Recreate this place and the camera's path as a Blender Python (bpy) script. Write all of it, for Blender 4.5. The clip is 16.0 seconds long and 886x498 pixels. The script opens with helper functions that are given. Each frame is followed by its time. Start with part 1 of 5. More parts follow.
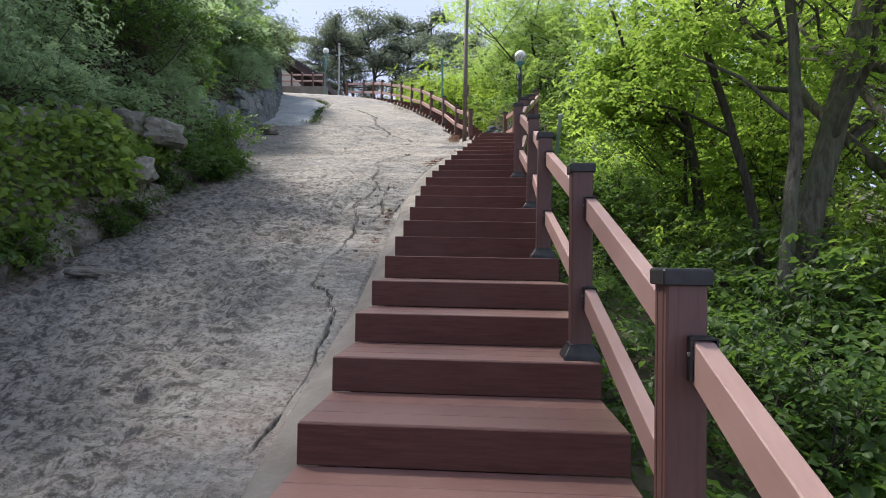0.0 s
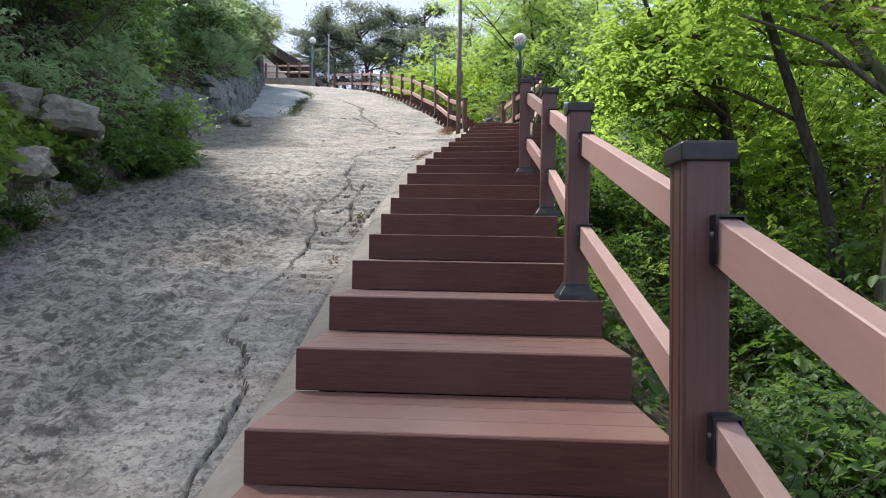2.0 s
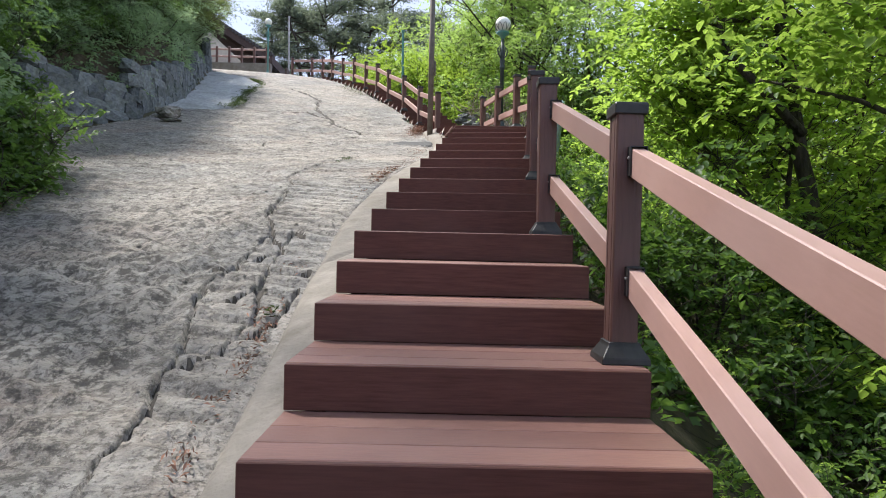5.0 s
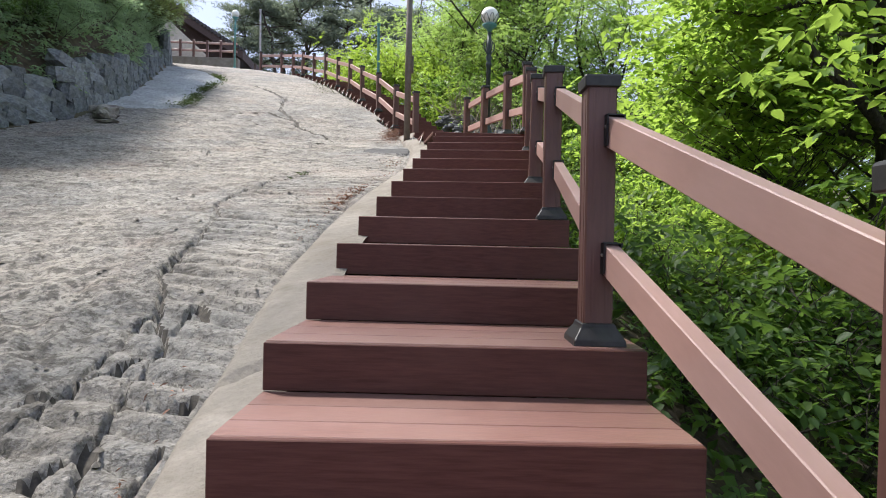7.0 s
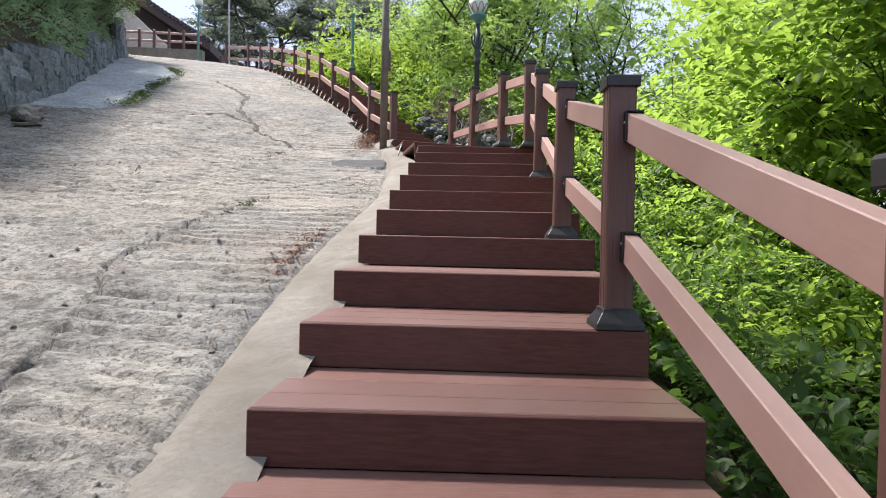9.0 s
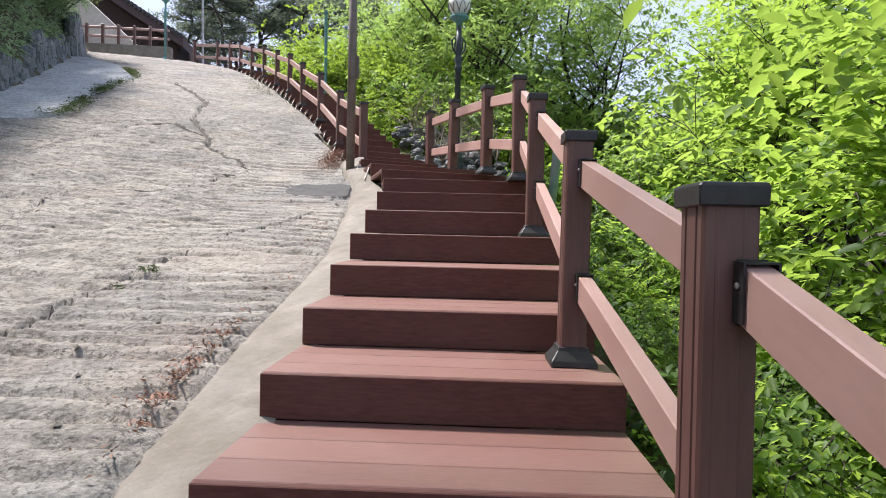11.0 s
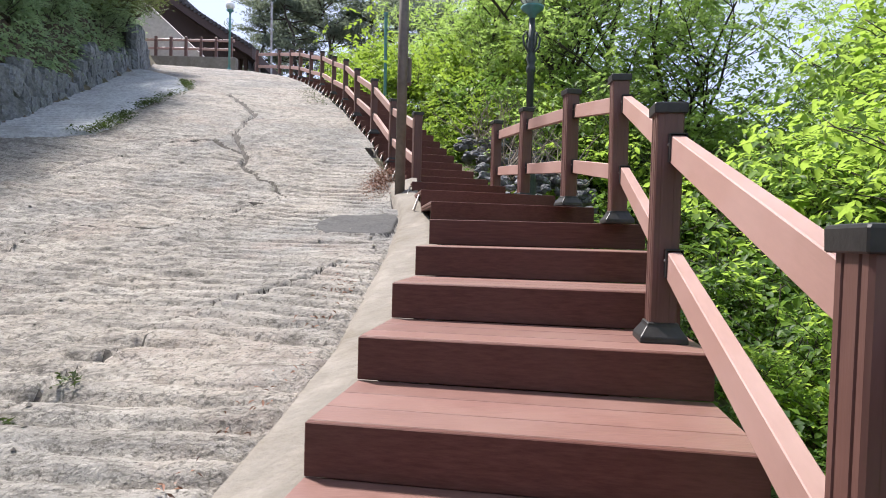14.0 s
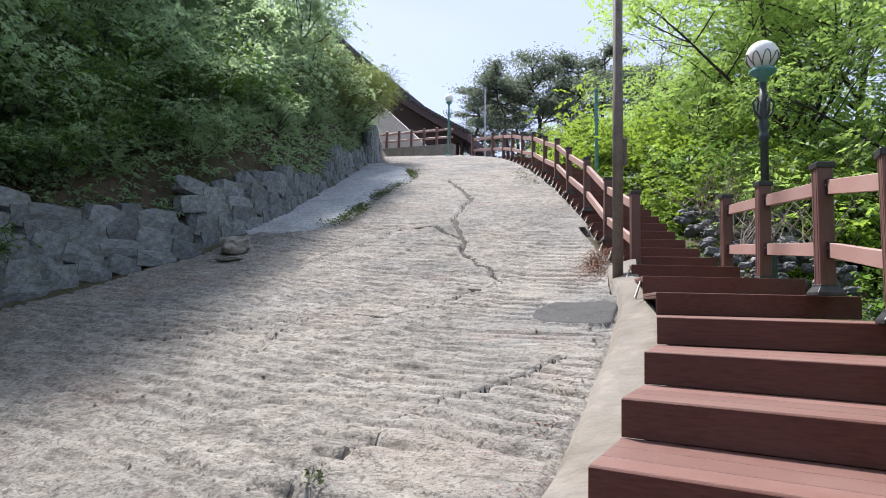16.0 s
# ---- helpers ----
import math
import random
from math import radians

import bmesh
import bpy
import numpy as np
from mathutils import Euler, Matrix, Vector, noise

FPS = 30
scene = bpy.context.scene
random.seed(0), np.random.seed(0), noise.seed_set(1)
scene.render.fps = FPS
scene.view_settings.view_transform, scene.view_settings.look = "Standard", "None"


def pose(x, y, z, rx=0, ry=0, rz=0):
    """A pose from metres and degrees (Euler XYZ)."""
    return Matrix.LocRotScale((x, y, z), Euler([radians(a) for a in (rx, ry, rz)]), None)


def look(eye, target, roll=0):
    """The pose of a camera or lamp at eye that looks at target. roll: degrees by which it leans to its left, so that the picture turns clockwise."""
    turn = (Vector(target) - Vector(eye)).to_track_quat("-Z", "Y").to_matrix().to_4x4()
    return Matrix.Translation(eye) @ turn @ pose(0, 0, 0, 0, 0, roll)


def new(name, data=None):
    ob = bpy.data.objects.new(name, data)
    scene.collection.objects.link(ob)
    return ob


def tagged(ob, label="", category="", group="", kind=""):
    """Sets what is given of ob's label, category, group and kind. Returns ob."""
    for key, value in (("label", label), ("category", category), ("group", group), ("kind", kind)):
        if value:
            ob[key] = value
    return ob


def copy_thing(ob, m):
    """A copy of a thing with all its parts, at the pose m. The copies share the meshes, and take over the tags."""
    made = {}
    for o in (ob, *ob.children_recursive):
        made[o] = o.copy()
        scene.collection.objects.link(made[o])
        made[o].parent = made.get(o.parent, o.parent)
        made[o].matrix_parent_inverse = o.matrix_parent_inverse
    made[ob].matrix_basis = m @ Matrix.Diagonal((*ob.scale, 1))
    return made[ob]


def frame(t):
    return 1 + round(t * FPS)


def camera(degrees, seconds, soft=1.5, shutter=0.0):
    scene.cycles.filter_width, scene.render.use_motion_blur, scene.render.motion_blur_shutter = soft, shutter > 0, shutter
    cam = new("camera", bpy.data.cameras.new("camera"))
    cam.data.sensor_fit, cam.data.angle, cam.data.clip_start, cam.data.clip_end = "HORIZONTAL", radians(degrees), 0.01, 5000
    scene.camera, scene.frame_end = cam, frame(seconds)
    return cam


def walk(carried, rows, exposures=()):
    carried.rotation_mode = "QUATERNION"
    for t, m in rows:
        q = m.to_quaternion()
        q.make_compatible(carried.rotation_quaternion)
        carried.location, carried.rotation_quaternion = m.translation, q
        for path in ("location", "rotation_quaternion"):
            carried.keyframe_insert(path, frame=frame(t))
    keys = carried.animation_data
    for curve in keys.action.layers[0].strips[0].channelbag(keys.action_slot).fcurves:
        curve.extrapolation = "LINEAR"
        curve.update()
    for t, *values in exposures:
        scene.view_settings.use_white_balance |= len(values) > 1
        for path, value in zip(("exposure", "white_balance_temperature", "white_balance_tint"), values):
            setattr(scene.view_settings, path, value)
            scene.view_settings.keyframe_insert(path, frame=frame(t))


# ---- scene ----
cam = camera(72.8, 16.0, soft=0.95)
METRES, EYE, TILT, LEAN, TURN = 11.0, 1.65, 3.3, 0.0, 3.4
ROWS = [
    (0.0, 0.0, 0.0, 0.0, 0.04, -2.33, -1.06),
    (0.5, -0.0026, 0.0388, -0.0093, 0.04, -2.4, -1.04),
    (1.0, -0.0013, 0.0749, -0.0013, -0.06, -2.4, -0.98),
    (1.5, 0.0092, 0.1186, 0.0079, -0.21, -2.51, -0.95),
    (2.0, 0.0077, 0.1578, 0.0121, -0.47, -2.64, -1.07),
    (2.5, 0.0031, 0.1965, 0.0243, -0.85, -2.73, -1.25),
    (3.0, 0.0062, 0.236, 0.0336, -1.33, -2.94, -1.3),
    (3.5, 0.0022, 0.2742, 0.0383, -1.9, -3.19, -1.37),
    (4.0, 0.0037, 0.3097, 0.0479, -2.45, -3.46, -1.37),
    (6.5, 0.0123, 0.4969, 0.0967, -5.02, -3.72, -1.7),
    (7.0, 0.0161, 0.5334, 0.102, -5.5, -3.78, -1.66),
    (7.5, 0.0152, 0.5695, 0.1073, -6.01, -3.83, -1.72),
    (8.0, 0.0159, 0.6033, 0.1217, -6.56, -3.93, -1.75),
    (8.5, 0.0222, 0.6417, 0.1326, -7.09, -4.1, -1.74),
    (9.0, 0.0222, 0.6784, 0.1407, -7.6, -4.29, -1.73),
    (9.5, 0.0265, 0.7099, 0.1529, -8.12, -4.58, -1.72),
    (10.0, 0.0358, 0.7427, 0.166, -8.64, -4.66, -1.76),
    (12.5, 0.0612, 0.8606, 0.1913, -9.09, -4.53, -1.88),
    (13.0, 0.0662, 0.8893, 0.1923, -8.47, -4.6, -1.84),
    (13.5, 0.0693, 0.9155, 0.2025, -6.93, -4.5, -1.8),
    (14.0, 0.0716, 0.9374, 0.2132, -2.44, -4.44, -1.64),
    (14.5, 0.0682, 0.9419, 0.224, 3.35, -4.44, -1.47),
    (15.0, 0.067, 0.9419, 0.2281, 11.23, -3.17, -0.98),
    (15.5, 0.0671, 0.9439, 0.2296, 15.09, -0.8, -0.53),
    (16.0, 0.0654, 0.9435, 0.2307, 17.4, 1.75, -0.39),
]
EXPOSURES = [(0.0, 0.78, 6250, 14), (2.0, 1.04, 6250, 13), (4.0, 1.02, 6250, 12), (7.0, 0.94, 6250, 13), (8.5, 1.02, 6250, 14), (10.0, 1.0, 6250, 15), (12.5, 0.98, 6250, 16), (14.0, 0.98, 6250, 16), (15.3, 0.98, 6200, 15), (16.0, 0.86, 6100, 15)]
walk(cam, [(t, pose(0, 0, EYE, TILT, LEAN, TURN) @ pose(METRES * x, METRES * y, METRES * z, 90 + pitch, roll, yaw)) for t, x, y, z, yaw, pitch, roll in ROWS], EXPOSURES)

# ---- light ----
SUN_FROM = Vector((-0.42, 0.33, 0.85)).normalized()
world = bpy.data.worlds.new("sky")
scene.world = world
world.use_nodes = True
wn, wl = world.node_tree.nodes, world.node_tree.links
wn.clear()
w_out = wn.new("ShaderNodeOutputWorld")
w_bg = wn.new("ShaderNodeBackground")
w_sky = wn.new("ShaderNodeTexSky")
w_sky.sky_type, w_sky.sun_disc = "NISHITA", False
w_sky.sun_elevation = math.asin(SUN_FROM.z)
w_sky.sun_rotation = math.atan2(SUN_FROM.x, SUN_FROM.y)
w_sky.dust_density, w_sky.air_density = 3.0, 1.2
w_geo = wn.new("ShaderNodeTexCoord")
w_noise = wn.new("ShaderNodeTexNoise")
w_noise.inputs["Scale"].default_value, w_noise.inputs["Detail"].default_value = 2.2, 5.0
w_ramp = wn.new("ShaderNodeValToRGB")
w_ramp.color_ramp.elements[0].position, w_ramp.color_ramp.elements[1].position = 0.35, 0.62
w_mix = wn.new("ShaderNodeMix")
w_mix.data_type = "RGBA"
w_mix.inputs[7].default_value = (3.3, 3.75, 5.1, 1)
w_map = wn.new("ShaderNodeMapping")
w_map.inputs["Scale"].default_value = (1, 1, 2.4)
wl.new(w_geo.outputs["Generated"], w_map.inputs["Vector"])
wl.new(w_map.outputs["Vector"], w_noise.inputs["Vector"])
wl.new(w_noise.outputs["Fac"], w_ramp.inputs["Fac"])
w_amount = wn.new("ShaderNodeMath")
w_amount.operation = "MULTIPLY_ADD"
w_amount.inputs[1].default_value, w_amount.inputs[2].default_value = 0.2, 0.78
wl.new(w_ramp.outputs["Color"], w_amount.inputs[0])
wl.new(w_amount.outputs["Value"], w_mix.inputs[0])
wl.new(w_sky.outputs["Color"], w_mix.inputs[6])
wl.new(w_mix.outputs[2], w_bg.inputs["Color"])
w_bg.inputs["Strength"].default_value = 0.125
wl.new(w_bg.outputs["Background"], w_out.inputs["Surface"])
sun = new("sun", bpy.data.lights.new("sun", "SUN"))
sun.data.energy, sun.data.angle, sun.data.color = 4.7, radians(5), (1.0, 0.95, 0.87)
sun.matrix_basis = look(SUN_FROM * 60, (0, 0, 0))


# ---- materials ----
def material(name, dark, light, scale=8.0, rough=0.8, bump=0.3, bump_scale=None, stretch=(1, 1, 1), spots=None, spot_scale=1.2,
             spot_amount=0.5, vary=0.0, metal=0.0, island=0.0, bump_distance=0.01, shift=0.35, pits=0.0, blotch=None, spec=0.5):
    """Two-scale procedural surface: fine grain between dark and light, wide stains towards spots, relief."""
    m = bpy.data.materials.new(name)
    m.use_nodes = True
    n, l = m.node_tree.nodes, m.node_tree.links
    b = n["Principled BSDF"]
    b.inputs["Roughness"].default_value, b.inputs["Metallic"].default_value = rough, metal
    b.inputs["Specular IOR Level"].default_value = spec
    coord = n.new("ShaderNodeTexCoord")
    mapping = n.new("ShaderNodeMapping")
    mapping.inputs["Scale"].default_value = stretch
    l.new(coord.outputs["Object"], mapping.inputs["Vector"])
    grain = n.new("ShaderNodeTexNoise")
    grain.inputs["Scale"].default_value, grain.inputs["Detail"].default_value, grain.inputs["Roughness"].default_value = scale, 8, 0.65
    l.new(mapping.outputs["Vector"], grain.inputs["Vector"])
    tone = n.new("ShaderNodeValToRGB")
    tone.color_ramp.elements[0].color, tone.color_ramp.elements[1].color = (*dark, 1), (*light, 1)
    tone.color_ramp.elements[0].position, tone.color_ramp.elements[1].position = shift, 1 - shift
    l.new(grain.outputs["Fac"], tone.inputs["Fac"])
    colour = tone.outputs["Color"]
    if spots:
        wide = n.new("ShaderNodeTexNoise")
        wide.inputs["Scale"].default_value, wide.inputs["Detail"].default_value = spot_scale, 6
        l.new(coord.outputs["Object"], wide.inputs["Vector"])
        mask = n.new("ShaderNodeMapRange")
        mask.inputs["From Min"].default_value, mask.inputs["From Max"].default_value = 0.45, 0.7
        mask.inputs["To Max"].default_value = spot_amount
        l.new(wide.outputs["Fac"], mask.inputs["Value"])
        mix = n.new("ShaderNodeMix")
        mix.data_type = "RGBA"
        mix.inputs[7].default_value = (*spots, 1)
        l.new(mask.outputs["Result"], mix.inputs[0])
        l.new(colour, mix.inputs[6])
        colour = mix.outputs[2]
    if blotch:
        # hand-sized patches
        blot = n.new("ShaderNodeTexNoise")
        blot.inputs["Scale"].default_value, blot.inputs["Detail"].default_value, blot.inputs["Roughness"].default_value = 4.5, 7, 0.6
        blot_map = n.new("ShaderNodeMapping")
        blot_map.inputs["Scale"].default_value = (0.6, 1.1, 1.0)
        l.new(coord.outputs["Object"], blot_map.inputs["Vector"])
        l.new(blot_map.outputs["Vector"], blot.inputs["Vector"])
        blot_mask = n.new("ShaderNodeMapRange")
        blot_mask.inputs["From Min"].default_value, blot_mask.inputs["From Max"].default_value = 0.44, 0.62
        blot_mask.inputs["To Max"].default_value = 0.78
        l.new(blot.outputs["Fac"], blot_mask.inputs["Value"])
        blot_mix = n.new("ShaderNodeMix")
        blot_mix.data_type = "RGBA"
        blot_mix.inputs[7].default_value = (*blotch, 1)
        l.new(blot_mask.outputs["Result"], blot_mix.inputs[0])
        l.new(colour, blot_mix.inputs[6])
        colour = blot_mix.outputs[2]
    if vary or island:
        hsv = n.new("ShaderNodeHueSaturation")
        source = n.new("ShaderNodeNewGeometry").outputs["Random Per Island"] if island else n.new("ShaderNodeObjectInfo").outputs["Random"]
        amount = island or vary
        value = n.new("ShaderNodeMapRange")
        value.inputs["To Min"].default_value, value.inputs["To Max"].default_value = 1 - amount, 1 + amount
        l.new(source, value.inputs["Value"])
        l.new(value.outputs["Result"], hsv.inputs["Value"])
        l.new(colour, hsv.inputs["Color"])
        colour = hsv.outputs["Color"]
    if pits:
        # dark little hollows
        hollow = n.new("ShaderNodeTexNoise")
        hollow.inputs["Scale"].default_value, hollow.inputs["Detail"].default_value = pits, 3
        l.new(mapping.outputs["Vector"], hollow.inputs["Vector"])
        pit_mask = n.new("ShaderNodeMapRange")
        pit_mask.inputs["From Min"].default_value, pit_mask.inputs["From Max"].default_value = 0.48, 0.39
        pit_mask.inputs["To Max"].default_value = 0.7
        l.new(hollow.outputs["Fac"], pit_mask.inputs["Value"])
        pit_mix = n.new("ShaderNodeMix")
        pit_mix.data_type = "RGBA"
        pit_mix.inputs[7].default_value = (0.07, 0.062, 0.052, 1)
        l.new(pit_mask.outputs["Result"], pit_mix.inputs[0])
        l.new(colour, pit_mix.inputs[6])
        colour = pit_mix.outputs[2]
    l.new(colour, b.inputs["Base Color"])
    rough_range = n.new("ShaderNodeMapRange")
    rough_range.inputs["To Min"].default_value, rough_range.inputs["To Max"].default_value = max(0.05, rough - 0.12), min(1, rough + 0.12)
    l.new(grain.outputs["Fac"], rough_range.inputs["Value"])
    l.new(rough_range.outputs["Result"], b.inputs["Roughness"])
    if bump:
        relief = n.new("ShaderNodeTexNoise")
        relief.inputs["Scale"].default_value, relief.inputs["Detail"].default_value = bump_scale or scale * 2, 6
        l.new(mapping.outputs["Vector"], relief.inputs["Vector"])
        bumper = n.new("ShaderNodeBump")
        bumper.inputs["Strength"].default_value, bumper.inputs["Distance"].default_value = bump, bump_distance
        l.new(relief.outputs["Fac"], bumper.inputs["Height"])
        l.new(bumper.outputs["Normal"], b.inputs["Normal"])
    return m


def leaf_material(name, dark, light, through_colour, glow=0.4, rough=0.5):
    """Leaf with a lit side and light shining through it; every leaf has its own tone."""
    m = bpy.data.materials.new(name)
    m.use_nodes = True
    n, l = m.node_tree.nodes, m.node_tree.links
    b, out = n["Principled BSDF"], n["Material Output"]
    b.inputs["Roughness"].default_value = rough
    b.inputs["Specular IOR Level"].default_value = 0.3
    geo = n.new("ShaderNodeNewGeometry")
    tone = n.new("ShaderNodeValToRGB")
    tone.color_ramp.elements[0].color, tone.color_ramp.elements[1].color = (*dark, 1), (*light, 1)
    l.new(geo.outputs["Random Per Island"], tone.inputs["Fac"])
    wide = n.new("ShaderNodeTexNoise")
    wide.inputs["Scale"].default_value = 0.9
    coord = n.new("ShaderNodeTexCoord")
    l.new(coord.outputs["Object"], wide.inputs["Vector"])
    value = n.new("ShaderNodeMapRange")
    value.inputs["From Min"].default_value, value.inputs["From Max"].default_value = 0.3, 0.7
    value.inputs["To Min"].default_value, value.inputs["To Max"].default_value = 0.7, 1.3
    l.new(wide.outputs["Fac"], value.inputs["Value"])
    hsv = n.new("ShaderNodeHueSaturation")
    l.new(tone.outputs["Color"], hsv.inputs["Color"])
    l.new(value.outputs["Result"], hsv.inputs["Value"])
    l.new(hsv.outputs["Color"], b.inputs["Base Color"])
    trans = n.new("ShaderNodeBsdfTranslucent")
    trans.inputs["Color"].default_value = (*through_colour, 1)
    mix = n.new("ShaderNodeMixShader")
    mix.inputs[0].default_value = glow
    l.new(b.outputs["BSDF"], mix.inputs[1])
    l.new(trans.outputs["BSDF"], mix.inputs[2])
    l.new(mix.outputs["Shader"], out.inputs["Surface"])
    return m


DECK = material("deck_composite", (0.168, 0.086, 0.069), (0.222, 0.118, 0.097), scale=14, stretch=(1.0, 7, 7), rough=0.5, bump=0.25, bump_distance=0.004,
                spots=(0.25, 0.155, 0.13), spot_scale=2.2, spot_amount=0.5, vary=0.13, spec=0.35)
# risers face away from the sun; that shade is put into their colour
RISER_SHADED = material("riser_composite_shaded", (0.078, 0.030, 0.022), (0.118, 0.048, 0.037), scale=10, stretch=(0.6, 9, 9), rough=0.55, bump=0.2, bump_distance=0.003,
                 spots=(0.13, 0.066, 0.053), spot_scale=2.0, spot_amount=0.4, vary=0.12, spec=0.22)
# post colour is darkened for the shade on the post fronts
POST_SHADED = material("post_composite_shaded", (0.108, 0.051, 0.041), (0.135, 0.066, 0.053), scale=14, stretch=(5, 5, 0.6), rough=0.5, bump=0.12, bump_distance=0.004,
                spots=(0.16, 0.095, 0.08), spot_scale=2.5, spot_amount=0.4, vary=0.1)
# rail colour is raised far above the posts to hold the sunlight on it
RAIL_SUNLIT = material("rail_composite_sunlit", (0.365, 0.222, 0.188), (0.405, 0.248, 0.212), scale=12, stretch=(5, 1.0, 5), rough=0.5, bump=0.1, bump_distance=0.003,
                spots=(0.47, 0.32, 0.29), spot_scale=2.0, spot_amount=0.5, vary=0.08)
BLACK = material("black_plastic", (0.012, 0.012, 0.012), (0.03, 0.029, 0.028), scale=30, rough=0.5, bump=0.1, spots=(0.06, 0.055, 0.05), spot_scale=7, spot_amount=0.4)
STEEL = material("weathered_steel", (0.30, 0.29, 0.28), (0.52, 0.51, 0.49), scale=20, rough=0.45, metal=0.7, bump=0.2, spots=(0.2, 0.12, 0.07), spot_scale=6)
ROD = material("galvanised_rod", (0.36, 0.33, 0.30), (0.6, 0.57, 0.53), scale=18, rough=0.6, metal=0.2, bump=0.2, spots=(0.25, 0.13, 0.08), spot_scale=5)


def road_concrete():
    """Weathered concrete: tan and blue-grey stains metres wide, hand-sized patches, fine grain; scraped and pitted on the lower stretch."""
    m = bpy.data.materials.new("worn_concrete")
    m.use_nodes = True
    n, l = m.node_tree.nodes, m.node_tree.links
    b = n["Principled BSDF"]
    b.inputs["Roughness"].default_value, b.inputs["Specular IOR Level"].default_value = 0.95, 0.25
    coord = n.new("ShaderNodeTexCoord")

    def cloud(scale, detail, rough, low, high, stretch=(1, 1, 1)):
        mapping = n.new("ShaderNodeMapping")
        mapping.inputs["Scale"].default_value = stretch
        l.new(coord.outputs["Object"], mapping.inputs["Vector"])
        tex = n.new("ShaderNodeTexNoise")
        tex.inputs["Scale"].default_value, tex.inputs["Detail"].default_value, tex.inputs["Roughness"].default_value = scale, detail, rough
        l.new(mapping.outputs["Vector"], tex.inputs["Vector"])
        span = n.new("ShaderNodeMapRange")
        span.inputs["From Min"].default_value, span.inputs["From Max"].default_value = low, high
        l.new(tex.outputs["Fac"], span.inputs["Value"])
        return span.outputs["Result"]

    def blend(amount, first, second, mode="MIX"):
        mix = n.new("ShaderNodeMix")
        mix.data_type, mix.blend_type = "RGBA", mode
        for socket, value in ((0, amount), (6, first), (7, second)):
            if isinstance(value, tuple):
                mix.inputs[socket].default_value = (*value, 1)
            elif isinstance(value, float):
                mix.inputs[socket].default_value = value
            else:
                l.new(value, mix.inputs[socket])
        return mix.outputs[2]

    def times(first, second):
        node = n.new("ShaderNodeMath")
        node.operation = "MULTIPLY"
        for i, value in enumerate((first, second)):
            if isinstance(value, float):
                node.inputs[i].default_value = value
            else:
                l.new(value, node.inputs[i])
        return node.outputs["Value"]

    split = n.new("ShaderNodeSeparateXYZ")
    l.new(coord.outputs["Object"], split.inputs["Vector"])
    scraped = n.new("ShaderNodeMapRange")
    scraped.inputs["From Min"].default_value, scraped.inputs["From Max"].default_value = 11.0, 7.5
    scraped.inputs["To Min"].default_value, scraped.inputs["To Max"].default_value = 0.5, 1.0
    l.new(split.outputs["Y"], scraped.inputs["Value"])
    open_side = n.new("ShaderNodeMapRange")
    open_side.inputs["From Min"].default_value, open_side.inputs["From Max"].default_value = -1.25, -1.6
    open_side.inputs["To Min"].default_value, open_side.inputs["To Max"].default_value = 0.35, 1.0
    l.new(split.outputs["X"], open_side.inputs["Value"])
    worn = times(scraped.outputs["Result"], open_side.outputs["Result"])
    colour = blend(cloud(0.5, 5, 0.6, 0.42, 0.60), (0.37, 0.33, 0.276), (0.215, 0.213, 0.20))
    colour = blend(times(cloud(1.6, 7, 0.7, 0.48, 0.64, (0.7, 1.3, 1)), 0.8), colour, (0.46, 0.43, 0.375))
    colour = blend(times(cloud(3.4, 8, 0.7, 0.49, 0.63, (0.55, 1.3, 1)), 0.75), colour, (0.155, 0.143, 0.124))
    colour = blend(times(cloud(0.9, 5, 0.65, 0.53, 0.66), 0.5), colour, (0.29, 0.21, 0.165))
    colour = blend(times(cloud(24, 8, 0.75, 0.40, 0.66), 0.5), colour, (0.51, 0.48, 0.43))
    colour = blend(times(times(cloud(13, 7, 0.75, 0.52, 0.42), 0.9), worn), colour, (0.085, 0.079, 0.07))
    colour = blend(times(cloud(8, 8, 0.8, 0.47, 0.38, (0.3, 2.4, 1)), 0.65), colour, (0.115, 0.104, 0.088))
    colour = blend(times(cloud(36, 4, 0.7, 0.47, 0.39), 0.65), colour, (0.085, 0.077, 0.066))
    l.new(colour, b.inputs["Base Color"])
    height = n.new("ShaderNodeMath")
    height.operation = "MULTIPLY_ADD"
    l.new(cloud(16, 8, 0.7, 0.2, 0.8), height.inputs[0])
    l.new(worn, height.inputs[1])
    l.new(times(cloud(55, 5, 0.65, 0.2, 0.8), 0.45), height.inputs[2])
    bumper = n.new("ShaderNodeBump")
    bumper.inputs["Strength"].default_value, bumper.inputs["Distance"].default_value = 1.0, 0.032
    l.new(height.outputs["Value"], bumper.inputs["Height"])
    l.new(bumper.outputs["Normal"], b.inputs["Normal"])
    return m


CONCRETE = road_concrete()
SMOOTH = material("smooth_concrete", (0.165, 0.147, 0.120), (0.31, 0.28, 0.24), scale=7, rough=0.93, bump=0.8, bump_scale=36, bump_distance=0.012,
                  spots=(0.14, 0.118, 0.088), spot_scale=2.2, spot_amount=0.7, shift=0.28, blotch=(0.215, 0.195, 0.165), spec=0.25)
PATCHING = material("grey_mortar_patch", (0.03, 0.029, 0.028), (0.075, 0.073, 0.07), scale=34, rough=0.92, bump=0.5, bump_scale=80, spots=(0.085, 0.08, 0.074), spot_scale=3)
APRON = material("ribbed_pale_concrete", (0.27, 0.285, 0.285), (0.46, 0.475, 0.475), scale=18, rough=0.9, bump=0.6, bump_scale=40, spots=(0.22, 0.215, 0.20), spot_scale=1.6)
